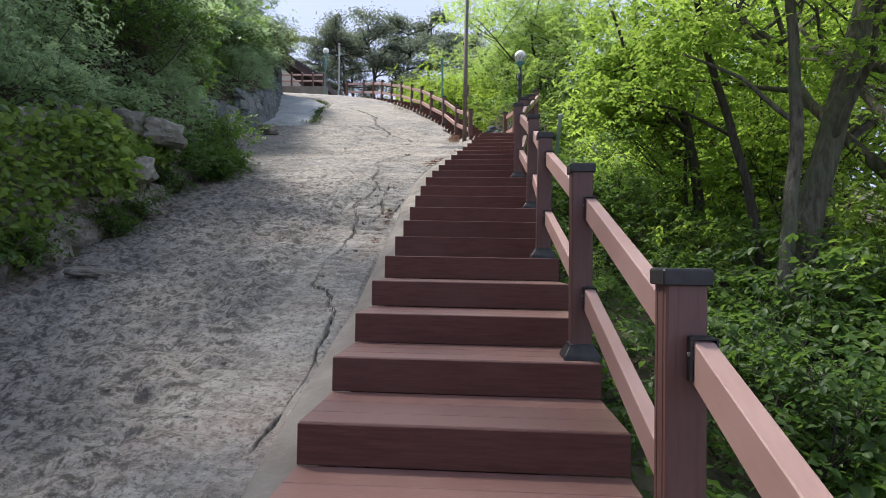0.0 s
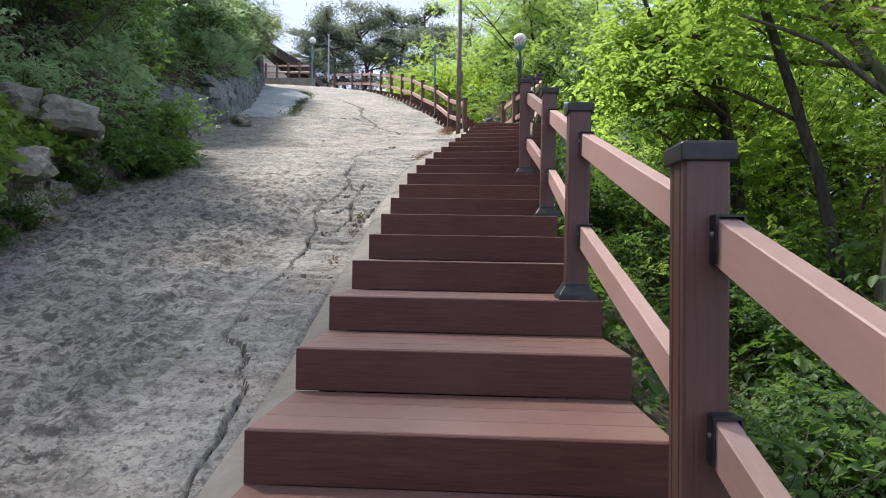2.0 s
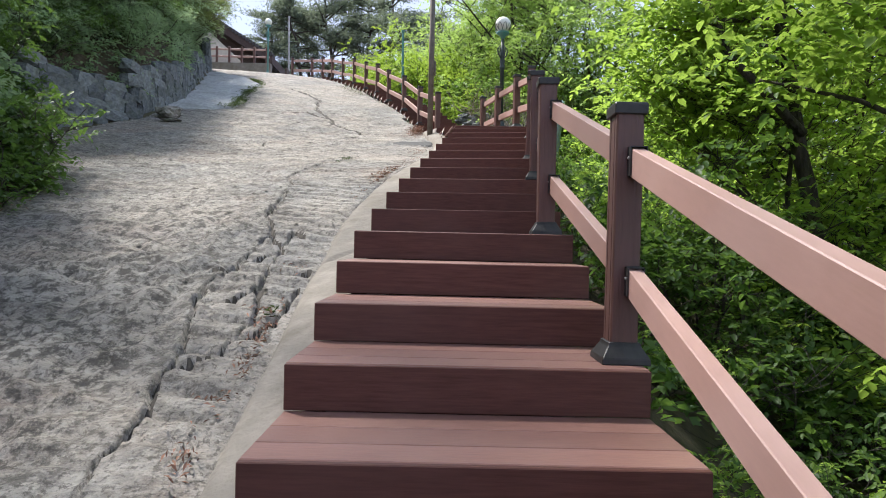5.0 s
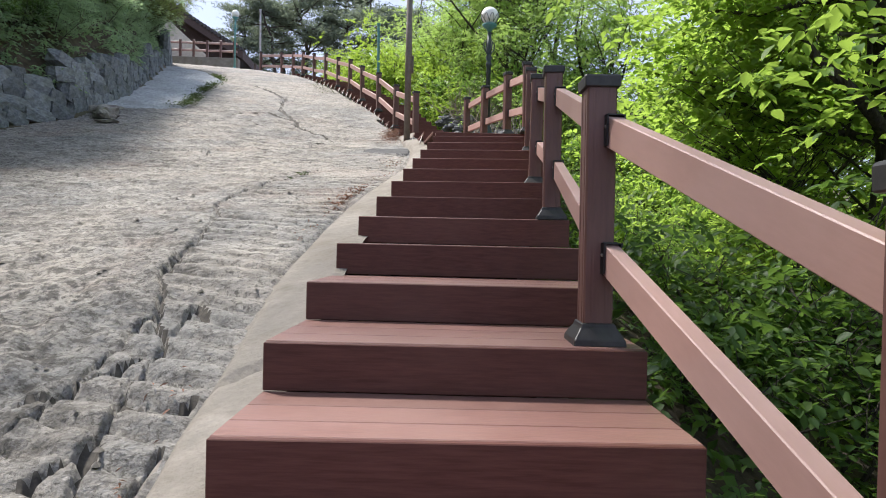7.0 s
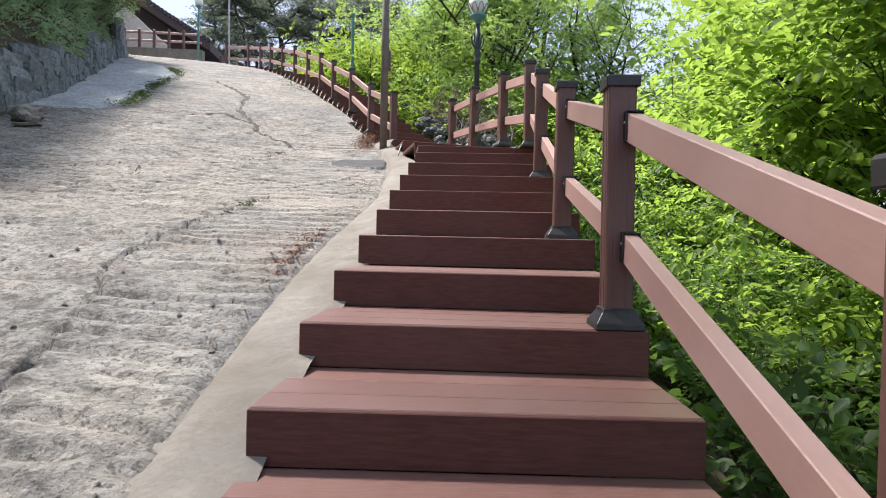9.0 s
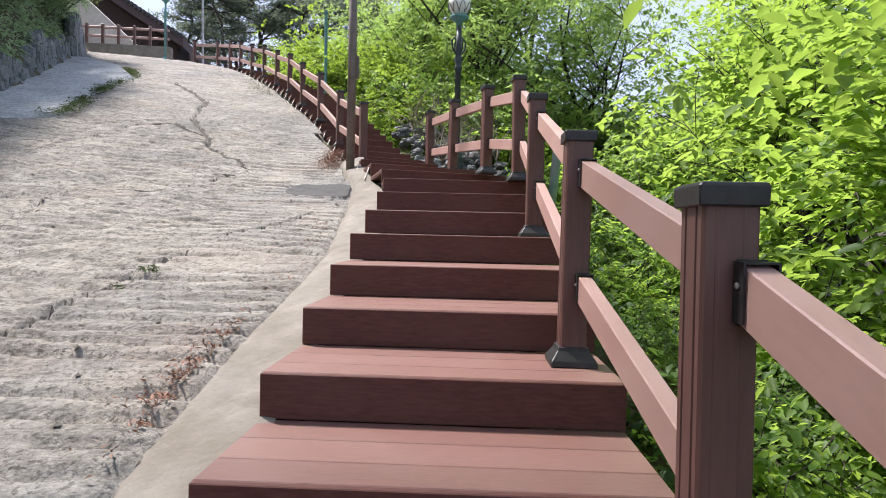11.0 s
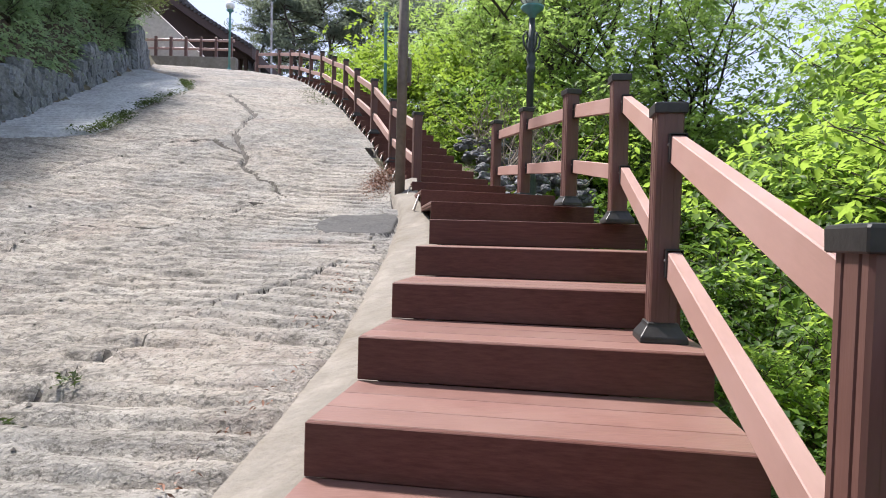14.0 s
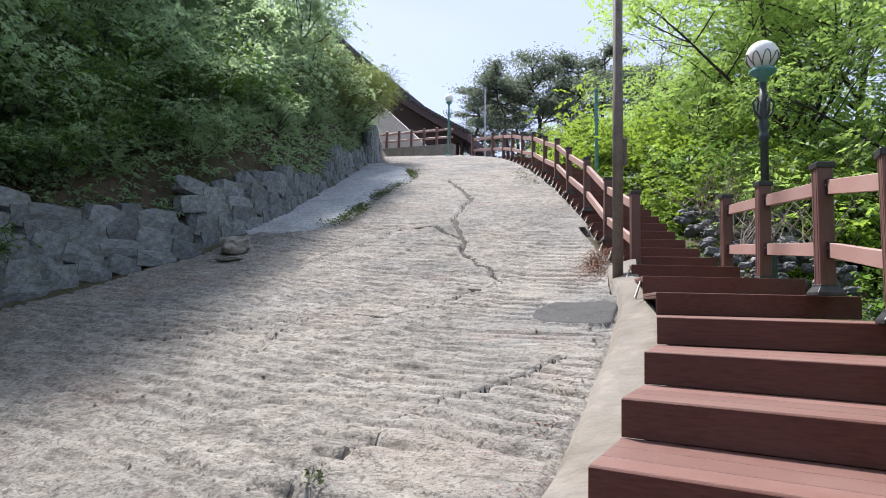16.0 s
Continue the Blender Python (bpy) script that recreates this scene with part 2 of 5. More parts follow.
STONE = material("wall_stone", (0.09, 0.102, 0.108), (0.25, 0.27, 0.28), scale=7, rough=0.9, bump=0.7, bump_scale=22, bump_distance=0.02,
                 spots=(0.12, 0.125, 0.09), spot_scale=2.2, spot_amount=0.6, vary=0.3)
ROCK = material("bank_rock", (0.13, 0.115, 0.098), (0.38, 0.355, 0.315), scale=6, rough=0.92, bump=0.9, bump_scale=18, bump_distance=0.03,
                spots=(0.10, 0.11, 0.055), spot_scale=2.0, spot_amount=0.6, vary=0.25)
NETROCK = material("dark_netted_rock", (0.08, 0.083, 0.088), (0.27, 0.275, 0.28), scale=7, rough=0.9, bump=0.9, bump_scale=24, bump_distance=0.02, spots=(0.09, 0.085, 0.07), spot_scale=2.5, vary=0.35)
# crack dirt, with the cracks' deep shadow painted into its tone
CRACK_SHADE = material("crack_dirt_and_shade", (0.03, 0.026, 0.021), (0.085, 0.075, 0.06), scale=20, rough=0.97, bump=0.6)
MORTAR = material("wall_joint", (0.06, 0.058, 0.05), (0.16, 0.155, 0.14), scale=14, rough=0.95, bump=0.6)
SOIL = material("leafy_soil", (0.045, 0.034, 0.022), (0.13, 0.10, 0.065), scale=9, rough=0.95, bump=0.8, bump_distance=0.05,
                spots=(0.05, 0.065, 0.02), spot_scale=0.5, spot_amount=0.8)
BARK = material("bark", (0.055, 0.046, 0.036), (0.19, 0.165, 0.135), scale=7, stretch=(3, 3, 0.6), rough=0.95, bump=1.0, bump_distance=0.03,
                spots=(0.13, 0.15, 0.09), spot_scale=1.6, spot_amount=0.6)
DARKBARK = material("dark_bark", (0.028, 0.023, 0.018), (0.09, 0.075, 0.058), scale=8, stretch=(3, 3, 0.6), rough=0.95, bump=1.0, bump_distance=0.03)
TWIG = material("dead_twig", (0.16, 0.13, 0.10), (0.30, 0.255, 0.21), scale=12, rough=0.95, bump=0.3)
POLE = material("brown_pole_paint", (0.10, 0.078, 0.062), (0.17, 0.14, 0.115), scale=10, rough=0.55, bump=0.15, spots=(0.2, 0.15, 0.11), spot_scale=3, spot_amount=0.4)
TEAL = material("teal_paint", (0.06, 0.20, 0.20), (0.11, 0.30, 0.29), scale=10, rough=0.45, bump=0.15, spots=(0.2, 0.27, 0.25), spot_scale=4)
TEALPIPE = material("faded_teal_pipe", (0.40, 0.52, 0.56), (0.56, 0.67, 0.72), scale=9, rough=0.5, bump=0.1, spots=(0.42, 0.47, 0.47), spot_scale=2.5)
IRON = material("dark_green_iron", (0.02, 0.03, 0.03), (0.05, 0.065, 0.062), scale=16, rough=0.5, bump=0.2)
GLOBE = material("milky_globe", (0.78, 0.76, 0.70), (0.86, 0.85, 0.80), scale=5, rough=0.25, bump=0.0)
TILE = material("roof_tile", (0.035, 0.033, 0.033), (0.085, 0.08, 0.08), scale=10, rough=0.8, bump=0.4, spots=(0.11, 0.105, 0.1), spot_scale=2, vary=0.2)
EAVES = material("dark_stained_wood", (0.045, 0.028, 0.023), (0.095, 0.058, 0.048), scale=10, stretch=(1, 6, 6), rough=0.7, bump=0.3)
PLASTER = material("cream_plaster", (0.50, 0.46, 0.40), (0.62, 0.58, 0.51), scale=8, rough=0.9, bump=0.2, spots=(0.4, 0.36, 0.3), spot_scale=1.2)
LITTER = material("dry_leaf_litter", (0.17, 0.085, 0.052), (0.36, 0.20, 0.135), scale=6, rough=0.9, bump=0.2, island=0.4)

LEAF_BRIGHT = leaf_material("leaf_bright", (0.046, 0.105, 0.022), (0.175, 0.275, 0.05), (0.45, 0.64, 0.10), 0.5)
LEAF_FRESH = leaf_material("leaf_fresh", (0.07, 0.13, 0.04), (0.20, 0.29, 0.085), (0.44, 0.62, 0.15), 0.5)
# darkened to stand in for tree shade on the lower slope
LEAF_MID = leaf_material("leaf_mid", (0.026, 0.064, 0.018), (0.084, 0.145, 0.034), (0.20, 0.345, 0.058), 0.40)
# hill leaves: paler and bluer than real foliage, haze put into the colour
LEAF_HAZED = leaf_material("leaf_hazed", (0.095, 0.155, 0.105), (0.25, 0.35, 0.20), (0.48, 0.64, 0.31), 0.5)
LEAF_IVY = leaf_material("leaf_ivy", (0.075, 0.14, 0.03), (0.205, 0.285, 0.07), (0.33, 0.47, 0.08), 0.4)
LEAF_WEED = leaf_material("leaf_weed", (0.028, 0.048, 0.014), (0.075, 0.105, 0.03), (0.10, 0.15, 0.03), 0.25)
LEAF_YELLOW = leaf_material("leaf_yellow_green", (0.075, 0.145, 0.02), (0.175, 0.27, 0.04), (0.34, 0.49, 0.06), 0.45)
# needle colour is lightened to carry the haze of distance
NEEDLE_HAZED = leaf_material("pine_needle_hazed", (0.075, 0.105, 0.085), (0.15, 0.185, 0.14), (0.24, 0.29, 0.19), 0.4, 0.6)

rng = np.random.default_rng(7)


# ---- mesh helpers ----
def empty(name, label, category, group="", kind=""):
    return tagged(new(name), label, category, group, kind)


def link(name, mesh, mat, parent=None, label="", smooth=False):
    if mat is not None and not mesh.materials:
        mesh.materials.append(mat)
    ob = new(name, mesh)
    if parent is not None:
        ob.parent = parent
    if label:
        ob["label"] = label
    if smooth:
        mesh.shade_smooth()
    return ob


def part(name, bm, mat, parent=None, label="", smooth=False):
    mesh = bpy.data.meshes.new(name)
    bm.to_mesh(mesh)
    bm.free()
    return link(name, mesh, mat, parent, label, smooth)


def raw(name, verts, faces, mat, parent=None, label="", smooth=False):
    mesh = bpy.data.meshes.new(name)
    mesh.from_pydata([tuple(map(float, v)) for v in verts], [], [tuple(map(int, f)) for f in faces])
    mesh.update()
    return link(name, mesh, mat, parent, label, smooth)


def add_box(bm, size, m, bevel=0.0):
    ret = bmesh.ops.create_cube(bm, size=1.0, matrix=m @ Matrix.Diagonal((*size, 1)))
    if bevel:
        edges = {e for v in ret["verts"] for e in v.link_edges}
        bmesh.ops.bevel(bm, geom=list(edges), offset=bevel, segments=1, affect="EDGES")
    return bm


def box(size, m=Matrix(), bevel=0.0):
    return add_box(bmesh.new(), size, m, bevel)


def lathe(profile, sides=20):
    """A turned shape from (radius, height) pairs round z."""
    bm = bmesh.new()
    rings = []
    for r, z in profile:
        rings.append([bm.verts.new((r * math.cos(2 * math.pi * i / sides), r * math.sin(2 * math.pi * i / sides), z)) for i in range(sides)])
    for a, b in zip(rings, rings[1:]):
        for i in range(sides):
            bm.faces.new((a[i], a[(i + 1) % sides], b[(i + 1) % sides], b[i]))
    bm.faces.new(rings[0][::-1])
    bm.faces.new(rings[-1])
    return bm


def tube(bm, points, radii, sides=7):
    """A tapered tube along points, added to bm."""
    rings = []
    pts = [Vector(p) for p in points]
    for i, p in enumerate(pts):
        way = (pts[min(i + 1, len(pts) - 1)] - pts[max(i - 1, 0)]).normalized()
        side = way.cross(Vector((0.3, 0.9, 0.25))).normalized()
        up = side.cross(way)
        rings.append([bm.verts.new(p + radii[i] * (side * math.cos(2 * math.pi * j / sides) + up * math.sin(2 * math.pi * j / sides))) for j in range(sides)])
    for a, b in zip(rings, rings[1:]):
        for j in range(sides):
            bm.faces.new((a[j], a[(j + 1) % sides], b[(j + 1) % sides], b[j]))
    bm.faces.new(rings[0][::-1])
    bm.faces.new(rings[-1])
    return bm


def rod(a, b, r, sides=6):
    return tube(bmesh.new(), [a, b], [r, r], sides)


def leaf_arrays(centres, size, spread=0.35, flat=0.5, gen=rng, slim=0.55, full=False, spray=0):
    """Vertices and faces of one folded leaf at every centre; with spray, each centre carries a twig's row of that many leaves."""
    c = np.asarray(centres, float)
    n = len(c)
    ang = gen.uniform(0, 2 * np.pi, n)
    droop = gen.normal(-0.25, 0.45, n)
    if spray:
        # leaves alternate along a level, slightly drooping twig
        twig = np.arange(spray)
        reach = size * 0.42 * spray
        sink = gen.normal(-0.18, 0.22, n)
        way = np.stack([np.cos(ang) * np.cos(sink), np.sin(ang) * np.cos(sink), np.sin(sink)], 1)
        along_twig = (twig / max(spray - 1, 1) - 0.35)[None, :] + gen.normal(0, 0.05, (n, spray))
        sag = -0.35 * reach * np.clip(along_twig, 0, 1) ** 2
        spot = c[:, None, :] + way[:, None, :] * (along_twig * reach)[:, :, None]
        spot[:, :, 2] += sag + gen.normal(0, size * 0.12, (n, spray))
        turn = np.where(twig % 2 == 0, 1.0, -1.0)[None, :] * gen.uniform(0.5, 1.15, (n, spray))
        turn[:, -1] *= 0.2
        ang = (ang[:, None] + turn).ravel()
        droop = (sink[:, None] - 0.12 + gen.normal(0, 0.22, (n, spray))).ravel()
        c = (spot + 0.42 * size * np.stack([np.cos(ang), np.sin(ang), 0 * ang], 1).reshape(n, spray, 3)).reshape(-1, 3)
        n = len(c)
        flat = flat * 0.6
    along = np.stack([np.cos(ang) * np.cos(droop), np.sin(ang) * np.cos(droop), np.sin(droop)], 1)
    up = gen.normal(0, flat, (n, 3)) + [0, 0, 1]
    side = np.cross(along, up)
    side /= np.linalg.norm(side, axis=1)[:, None] + 1e-9
    norm = np.cross(side, along)
    s = size * gen.uniform(1 - spread, 1 + spread, n)[:, None]
    half = side * s * slim * 0.5
    if full:
        v = np.stack([c - along * s * 0.5, c + half * 0.9 + norm * s * 0.07 - along * s * 0.22, c + half * 0.8 + norm * s * 0.06 + along * s * 0.14, c + along * s * 0.5 - norm * s * 0.10,
                      c - half * 0.8 + norm * s * 0.06 + along * s * 0.14, c - half * 0.9 + norm * s * 0.07 - along * s * 0.22], 1).reshape(-1, 3)
        f = np.arange(6 * n).reshape(-1, 6)
        return v, np.concatenate([f[:, [0, 1, 2]], f[:, [0, 2, 3]], f[:, [0, 3, 4]], f[:, [0, 4, 5]]])
    v = np.stack([c - along * s * 0.5, c + half + norm * s * 0.10 - along * s * 0.06, c + along * s * 0.5 - norm * s * 0.06, c - half + norm * s * 0.10 - along * s * 0.06], 1).reshape(-1, 3)
    f = np.arange(4 * n).reshape(-1, 4)
    return v, np.concatenate([f[:, [0, 1, 2]], f[:, [0, 2, 3]]])


def leaf_mesh(name, centres, size, mat, **more):
    v, f = leaf_arrays(centres, size, **more)
    mesh = bpy.data.meshes.new(name)
    mesh.vertices.add(len(v))
    mesh.vertices.foreach_set("co", v.astype(np.float32).ravel())
    mesh.loops.add(f.size)
    mesh.loops.foreach_set("vertex_index", f.astype(np.int32).ravel())
    mesh.polygons.add(len(f))
    mesh.polygons.foreach_set("loop_start", np.arange(0, f.size, 3, dtype=np.int32))
    mesh.polygons.foreach_set("loop_total", np.full(len(f), 3, dtype=np.int32))
    mesh.update(calc_edges=True)
    mesh.materials.append(mat)
    return mesh


# ---- the lie of the land ----
ROAD_Y = [-60, 4.56, 5.7, 8.6, 9.4, 11.5, 12.86, 14.7, 16.0, 19.0, 20.0, 26.0, 30.5, 34, 60, 200]
ROAD_Z = [-20.0, 1.25, 1.62, 2.63, 2.86, 3.46, 3.80, 4.22, 4.58, 5.72, 6.08, 8.15, 9.55, 9.9, 14.5, 20]
FENCE = [(-0.35, 16.59), (-0.79, 17.90), (-1.25, 19.30), (-1.79, 20.85), (-2.28, 22.25), (-2.81, 23.60), (-3.42, 25.1), (-4.05, 26.5), (-4.70, 27.8), (-5.32, 29.0), (-6.0, 30.05), (-7.1, 31.0)]
FENCE_FOOT = [4.78, 5.23, 5.87, 6.46, 7.04, 7.50, 8.06, 8.49, 8.95, 9.30, 9.60, 9.86]
EDGE_Y = [-60, 4.5, 5.7, 6.5, 9.5, 10.4, 11.5, 13.0, 13.9, 15.5, 16.6, 18.5, 21.3, 24.9, 30.0, 40, 60]
EDGE_X = [-3.6, -3.65, -3.5, -3.8, -4.0, -4.4, -5.6, -6.7, -6.9, -6.65, -6.35, -6.45, -7.3, -8.5, -10.4, -14, -18]


def road_z(x, y):
    z = np.interp(y, ROAD_Y, ROAD_Z)
    return z + np.maximum(0, -np.asarray(x) - 1.5) * 0.05 * np.clip((np.asarray(y) - 12) / 4, 0, 1)


def stair_left(y):
    """x of the stairs' side towards the road."""
    y = np.asarray(y, float)
    bend = np.clip(y - 6.2, 0, 3.3)
    first = -0.677 + 0.0212 * bend ** 2 + 0.14 * np.clip(y - 9.5, 0, 3.6)
    fx, fy = np.array([0.0, 0.02, -0.12, -0.28] + [p[0] for p in FENCE]), np.array([13.1, 13.4, 14.85, 15.83] + [p[1] for p in FENCE])
    return np.where(y < 13.1, first, np.interp(y, fy, fx))


def edge_left(y):
    return np.interp(y, EDGE_Y, EDGE_X)


# ---- stairs ----
RISE, GOING, WIDTH = 0.1625, 0.511, 1.25
NOSES = []
NOSE_K = [-8, 1, 2, 4, 7, 10, 11, 12, 13, 14, 17, 19, 21]
NOSE_Y = [-2.34, 2.26, 2.80, 3.81, 5.35, 6.77, 7.24, 7.80, 8.36, 8.89, 10.46, 11.47, 12.49]
for k in range(-8, 22):
    y = float(np.interp(k, NOSE_K, NOSE_Y))
    head = float(np.arctan(np.interp(y, [6.2, 9.5], [0, 0.14])))
    NOSES.append((k, Vector((float(stair_left(y)), y, 1.031 + RISE * (k - 2))), head))
for k, x, y, head in ((22, 0.02, 13.10, 2), (23, 0.0, 13.90, -13), (24, -0.13, 14.85, -16), (25, -0.28, 15.83, -18), (26, -0.42, 16.75, -19)):
    NOSES.append((k, Vector((x, y, 1.031 + RISE * (k - 2))), radians(head)))
arc = [0.0]
for a, b in zip(FENCE, FENCE[1:]):
    arc.append(arc[-1] + math.dist(a, b))
for i in range(28):
    s = float(np.interp(1.031 + RISE * (25 + i), [z + 0.06 for z in FENCE_FOOT], arc))
    x, y = np.interp(s, arc, [p[0] for p in FENCE]), np.interp(s, arc, [p[1] for p in FENCE])
    x2, y2 = np.interp(s + 0.6, arc, [p[0] for p in FENCE]), np.interp(s + 0.6, arc, [p[1] for p in FENCE])
    if math.hypot(x2 - x, y2 - y) < 0.1:
        break
    NOSES.append((27 + i, Vector((float(x), float(y), 1.031 + RISE * (25 + i))), -math.atan2(x - x2, y2 - y)))


def corner(nose, across, deep=0.0, dz=0.0):
    """A place on a step: metres across from its open side, deep behind its front edge."""
    k, p, head = nose
    ahead, right = Vector((math.sin(head), math.cos(head), 0)), Vector((math.cos(head), -math.sin(head), 0))
    return p + right * across + ahead * deep + Vector((0, 0, dz))


def prism(lower, dz):
    """Four corners of a bottom, and a height."""
    bm = bmesh.new()
    a = [bm.verts.new(p) for p in lower]
    b = [bm.verts.new(p + Vector((0, 0, dz))) for p in lower]
    bm.faces.new(a[::-1])
    bm.faces.new(b)
    for i in range(4):
        bm.faces.new((a[i], a[(i + 1) % 4], b[(i + 1) % 4], b[i]))
    bmesh.ops.recalc_face_normals(bm, faces=bm.faces)
    bmesh.ops.bevel(bm, geom=list(bm.edges), offset=0.003, segments=1, affect="EDGES")
    return bm


stairs = empty("staircase", "reddish-brown composite deck stairs climbing beside a concrete slope", "stairs", kind="structure")
for nose, after in zip(NOSES, NOSES[1:]):
    k = nose[0]
    wide = WIDTH if k < 22 else (1.36 if k < 25 else 1.1)
    wide_after = WIDTH if k < 21 else (1.36 if k < 24 else 1.1)
    fl, fr = corner(nose, 0), corner(nose, wide)
    bl, br = corner(after, 0, 0.0), corner(after, wide_after, 0.0)
    bl.z = br.z = fl.z
    boards = 3 if k < 22 or k > 26 else 5
    step = part("tread", prism([fl.lerp(bl, u) + Vector((0, 0, -0.045)) for u in (0.02,)] + [fl.lerp(bl, 1.0) + Vector((0, 0, -0.045)), fr.lerp(br, 1.0) + Vector((0, 0, -0.045)), fr.lerp(br, 0.02) + Vector((0, 0, -0.045))], 0.018), RISER_SHADED, stairs, "bearer under the tread boards in the shaded riser colour")
    for j in range(boards):
        u0, u1 = j / boards + 0.004, (j + 1) / boards - 0.004
        if j == boards - 1:
            u1 = 1.0 + 0.02
        if j == 0:
            u0 = 0.045
        low = Vector((0, 0, -0.024 + 0.001 * ((k * 7 + j * 3) % 3)))
        part("deck_board", prism([fl.lerp(bl, u0) + low, fl.lerp(bl, u1) + low, fr.lerp(br, u1) + low, fr.lerp(br, u0) + low], 0.023), DECK, step)
    low = Vector((0, 0, -RISE + 0.003))
    part("riser", prism([corner(nose, 0.0, 0.0) + low, corner(nose, 0.0, 0.022) + low, corner(nose, wide, 0.022) + low, corner(nose, wide, 0.0) + low], RISE - 0.005), RISER_SHADED, stairs, "brown riser board with shade in its colour")
# the bearing beams below the steps
for across in (0.15, 1.0):
    bm = bmesh.new()
    pts = [corner(n, across, 0.25, -0.27) for n in NOSES]
    rings = []
    for i, p in enumerate(pts):
        right = Vector((math.cos(NOSES[i][2]), -math.sin(NOSES[i][2]), 0)) * 0.04
        rings.append([bm.verts.new(p + right * sx + Vector((0, 0, 0.07 * sz))) for sx, sz in ((-1, -1), (1, -1), (1, 1), (-1, 1))])
    for a, b in zip(rings, rings[1:]):
        for j in range(4):
            bm.faces.new((a[j], a[(j + 1) % 4], b[(j + 1) % 4], b[j]))
    part("bearing_beam", bm, STEEL, stairs, "steel beam under the steps")


# ---- railings ----
POST_TALL, POST_WIDE = 0.905, 0.10


def post_mesh():
    bm = bmesh.new()
    h = POST_WIDE / 2
    g = 0.005
    ring = []
    for (cx, cy), (tx, ty) in zip(((-h, -h), (h, -h), (h, h), (-h, h)), ((1, 0), (0, 1), (-1, 0), (0, -1))):
        nx, ny = -ty, tx
        g = 0.005 if tx == 0 else 0.0006
        for d, inset in ((0.006, 0), (0.022, 0), (0.024, g), (0.029, g), (0.031, 0), (POST_WIDE - 0.031, 0), (POST_WIDE - 0.029, g), (POST_WIDE - 0.024, g), (POST_WIDE - 0.022, 0), (POST_WIDE - 0.006, 0)):
            ring.append((cx + tx * d + nx * inset, cy + ty * d + ny * inset))
    lo = [bm.verts.new((x, y, 0.0)) for x, y in ring]
    hi = [bm.verts.new((x, y, POST_TALL)) for x, y in ring]
    for i in range(len(ring)):
        bm.faces.new((lo[i], lo[(i + 1) % len(ring)], hi[(i + 1) % len(ring)], hi[i]))
    bm.faces.new(hi)
    mesh = bpy.data.meshes.new("post")
    bm.to_mesh(mesh)
    bm.free()
    mesh.materials.append(POST_SHADED)
    return mesh


def frustum_mesh(name, tiers, mat):
    """Square tiers (half width, height) one above another."""
    bm = bmesh.new()
    rings = [[bm.verts.new((sx * w, sy * w, z)) for sx, sy in ((-1, -1), (1, -1), (1, 1), (-1, 1))] for w, z in tiers]
    for a, b in zip(rings, rings[1:]):
        for i in range(4):
            bm.faces.new((a[i], a[(i + 1) % 4], b[(i + 1) % 4], b[i]))
    bm.faces.new(rings[-1])
    bm.faces.new(rings[0][::-1])
    bmesh.ops.bevel(bm, geom=list(bm.edges), offset=0.003, segments=1, affect="EDGES")
    mesh = bpy.data.meshes.new(name)
    bm.to_mesh(mesh)
    bm.free()
    mesh.materials.append(mat)
    return mesh


POST_MESH = post_mesh()
CAP_MESH = frustum_mesh("cap", [(0.060, -0.032), (0.061, 0.0), (0.061, 0.006), (0.057, 0.010)], BLACK)
BASE_MESH = frustum_mesh("base_skirt", [(0.088, 0.0), (0.086, 0.022), (0.060, 0.062), (0.057, 0.075)], BLACK)


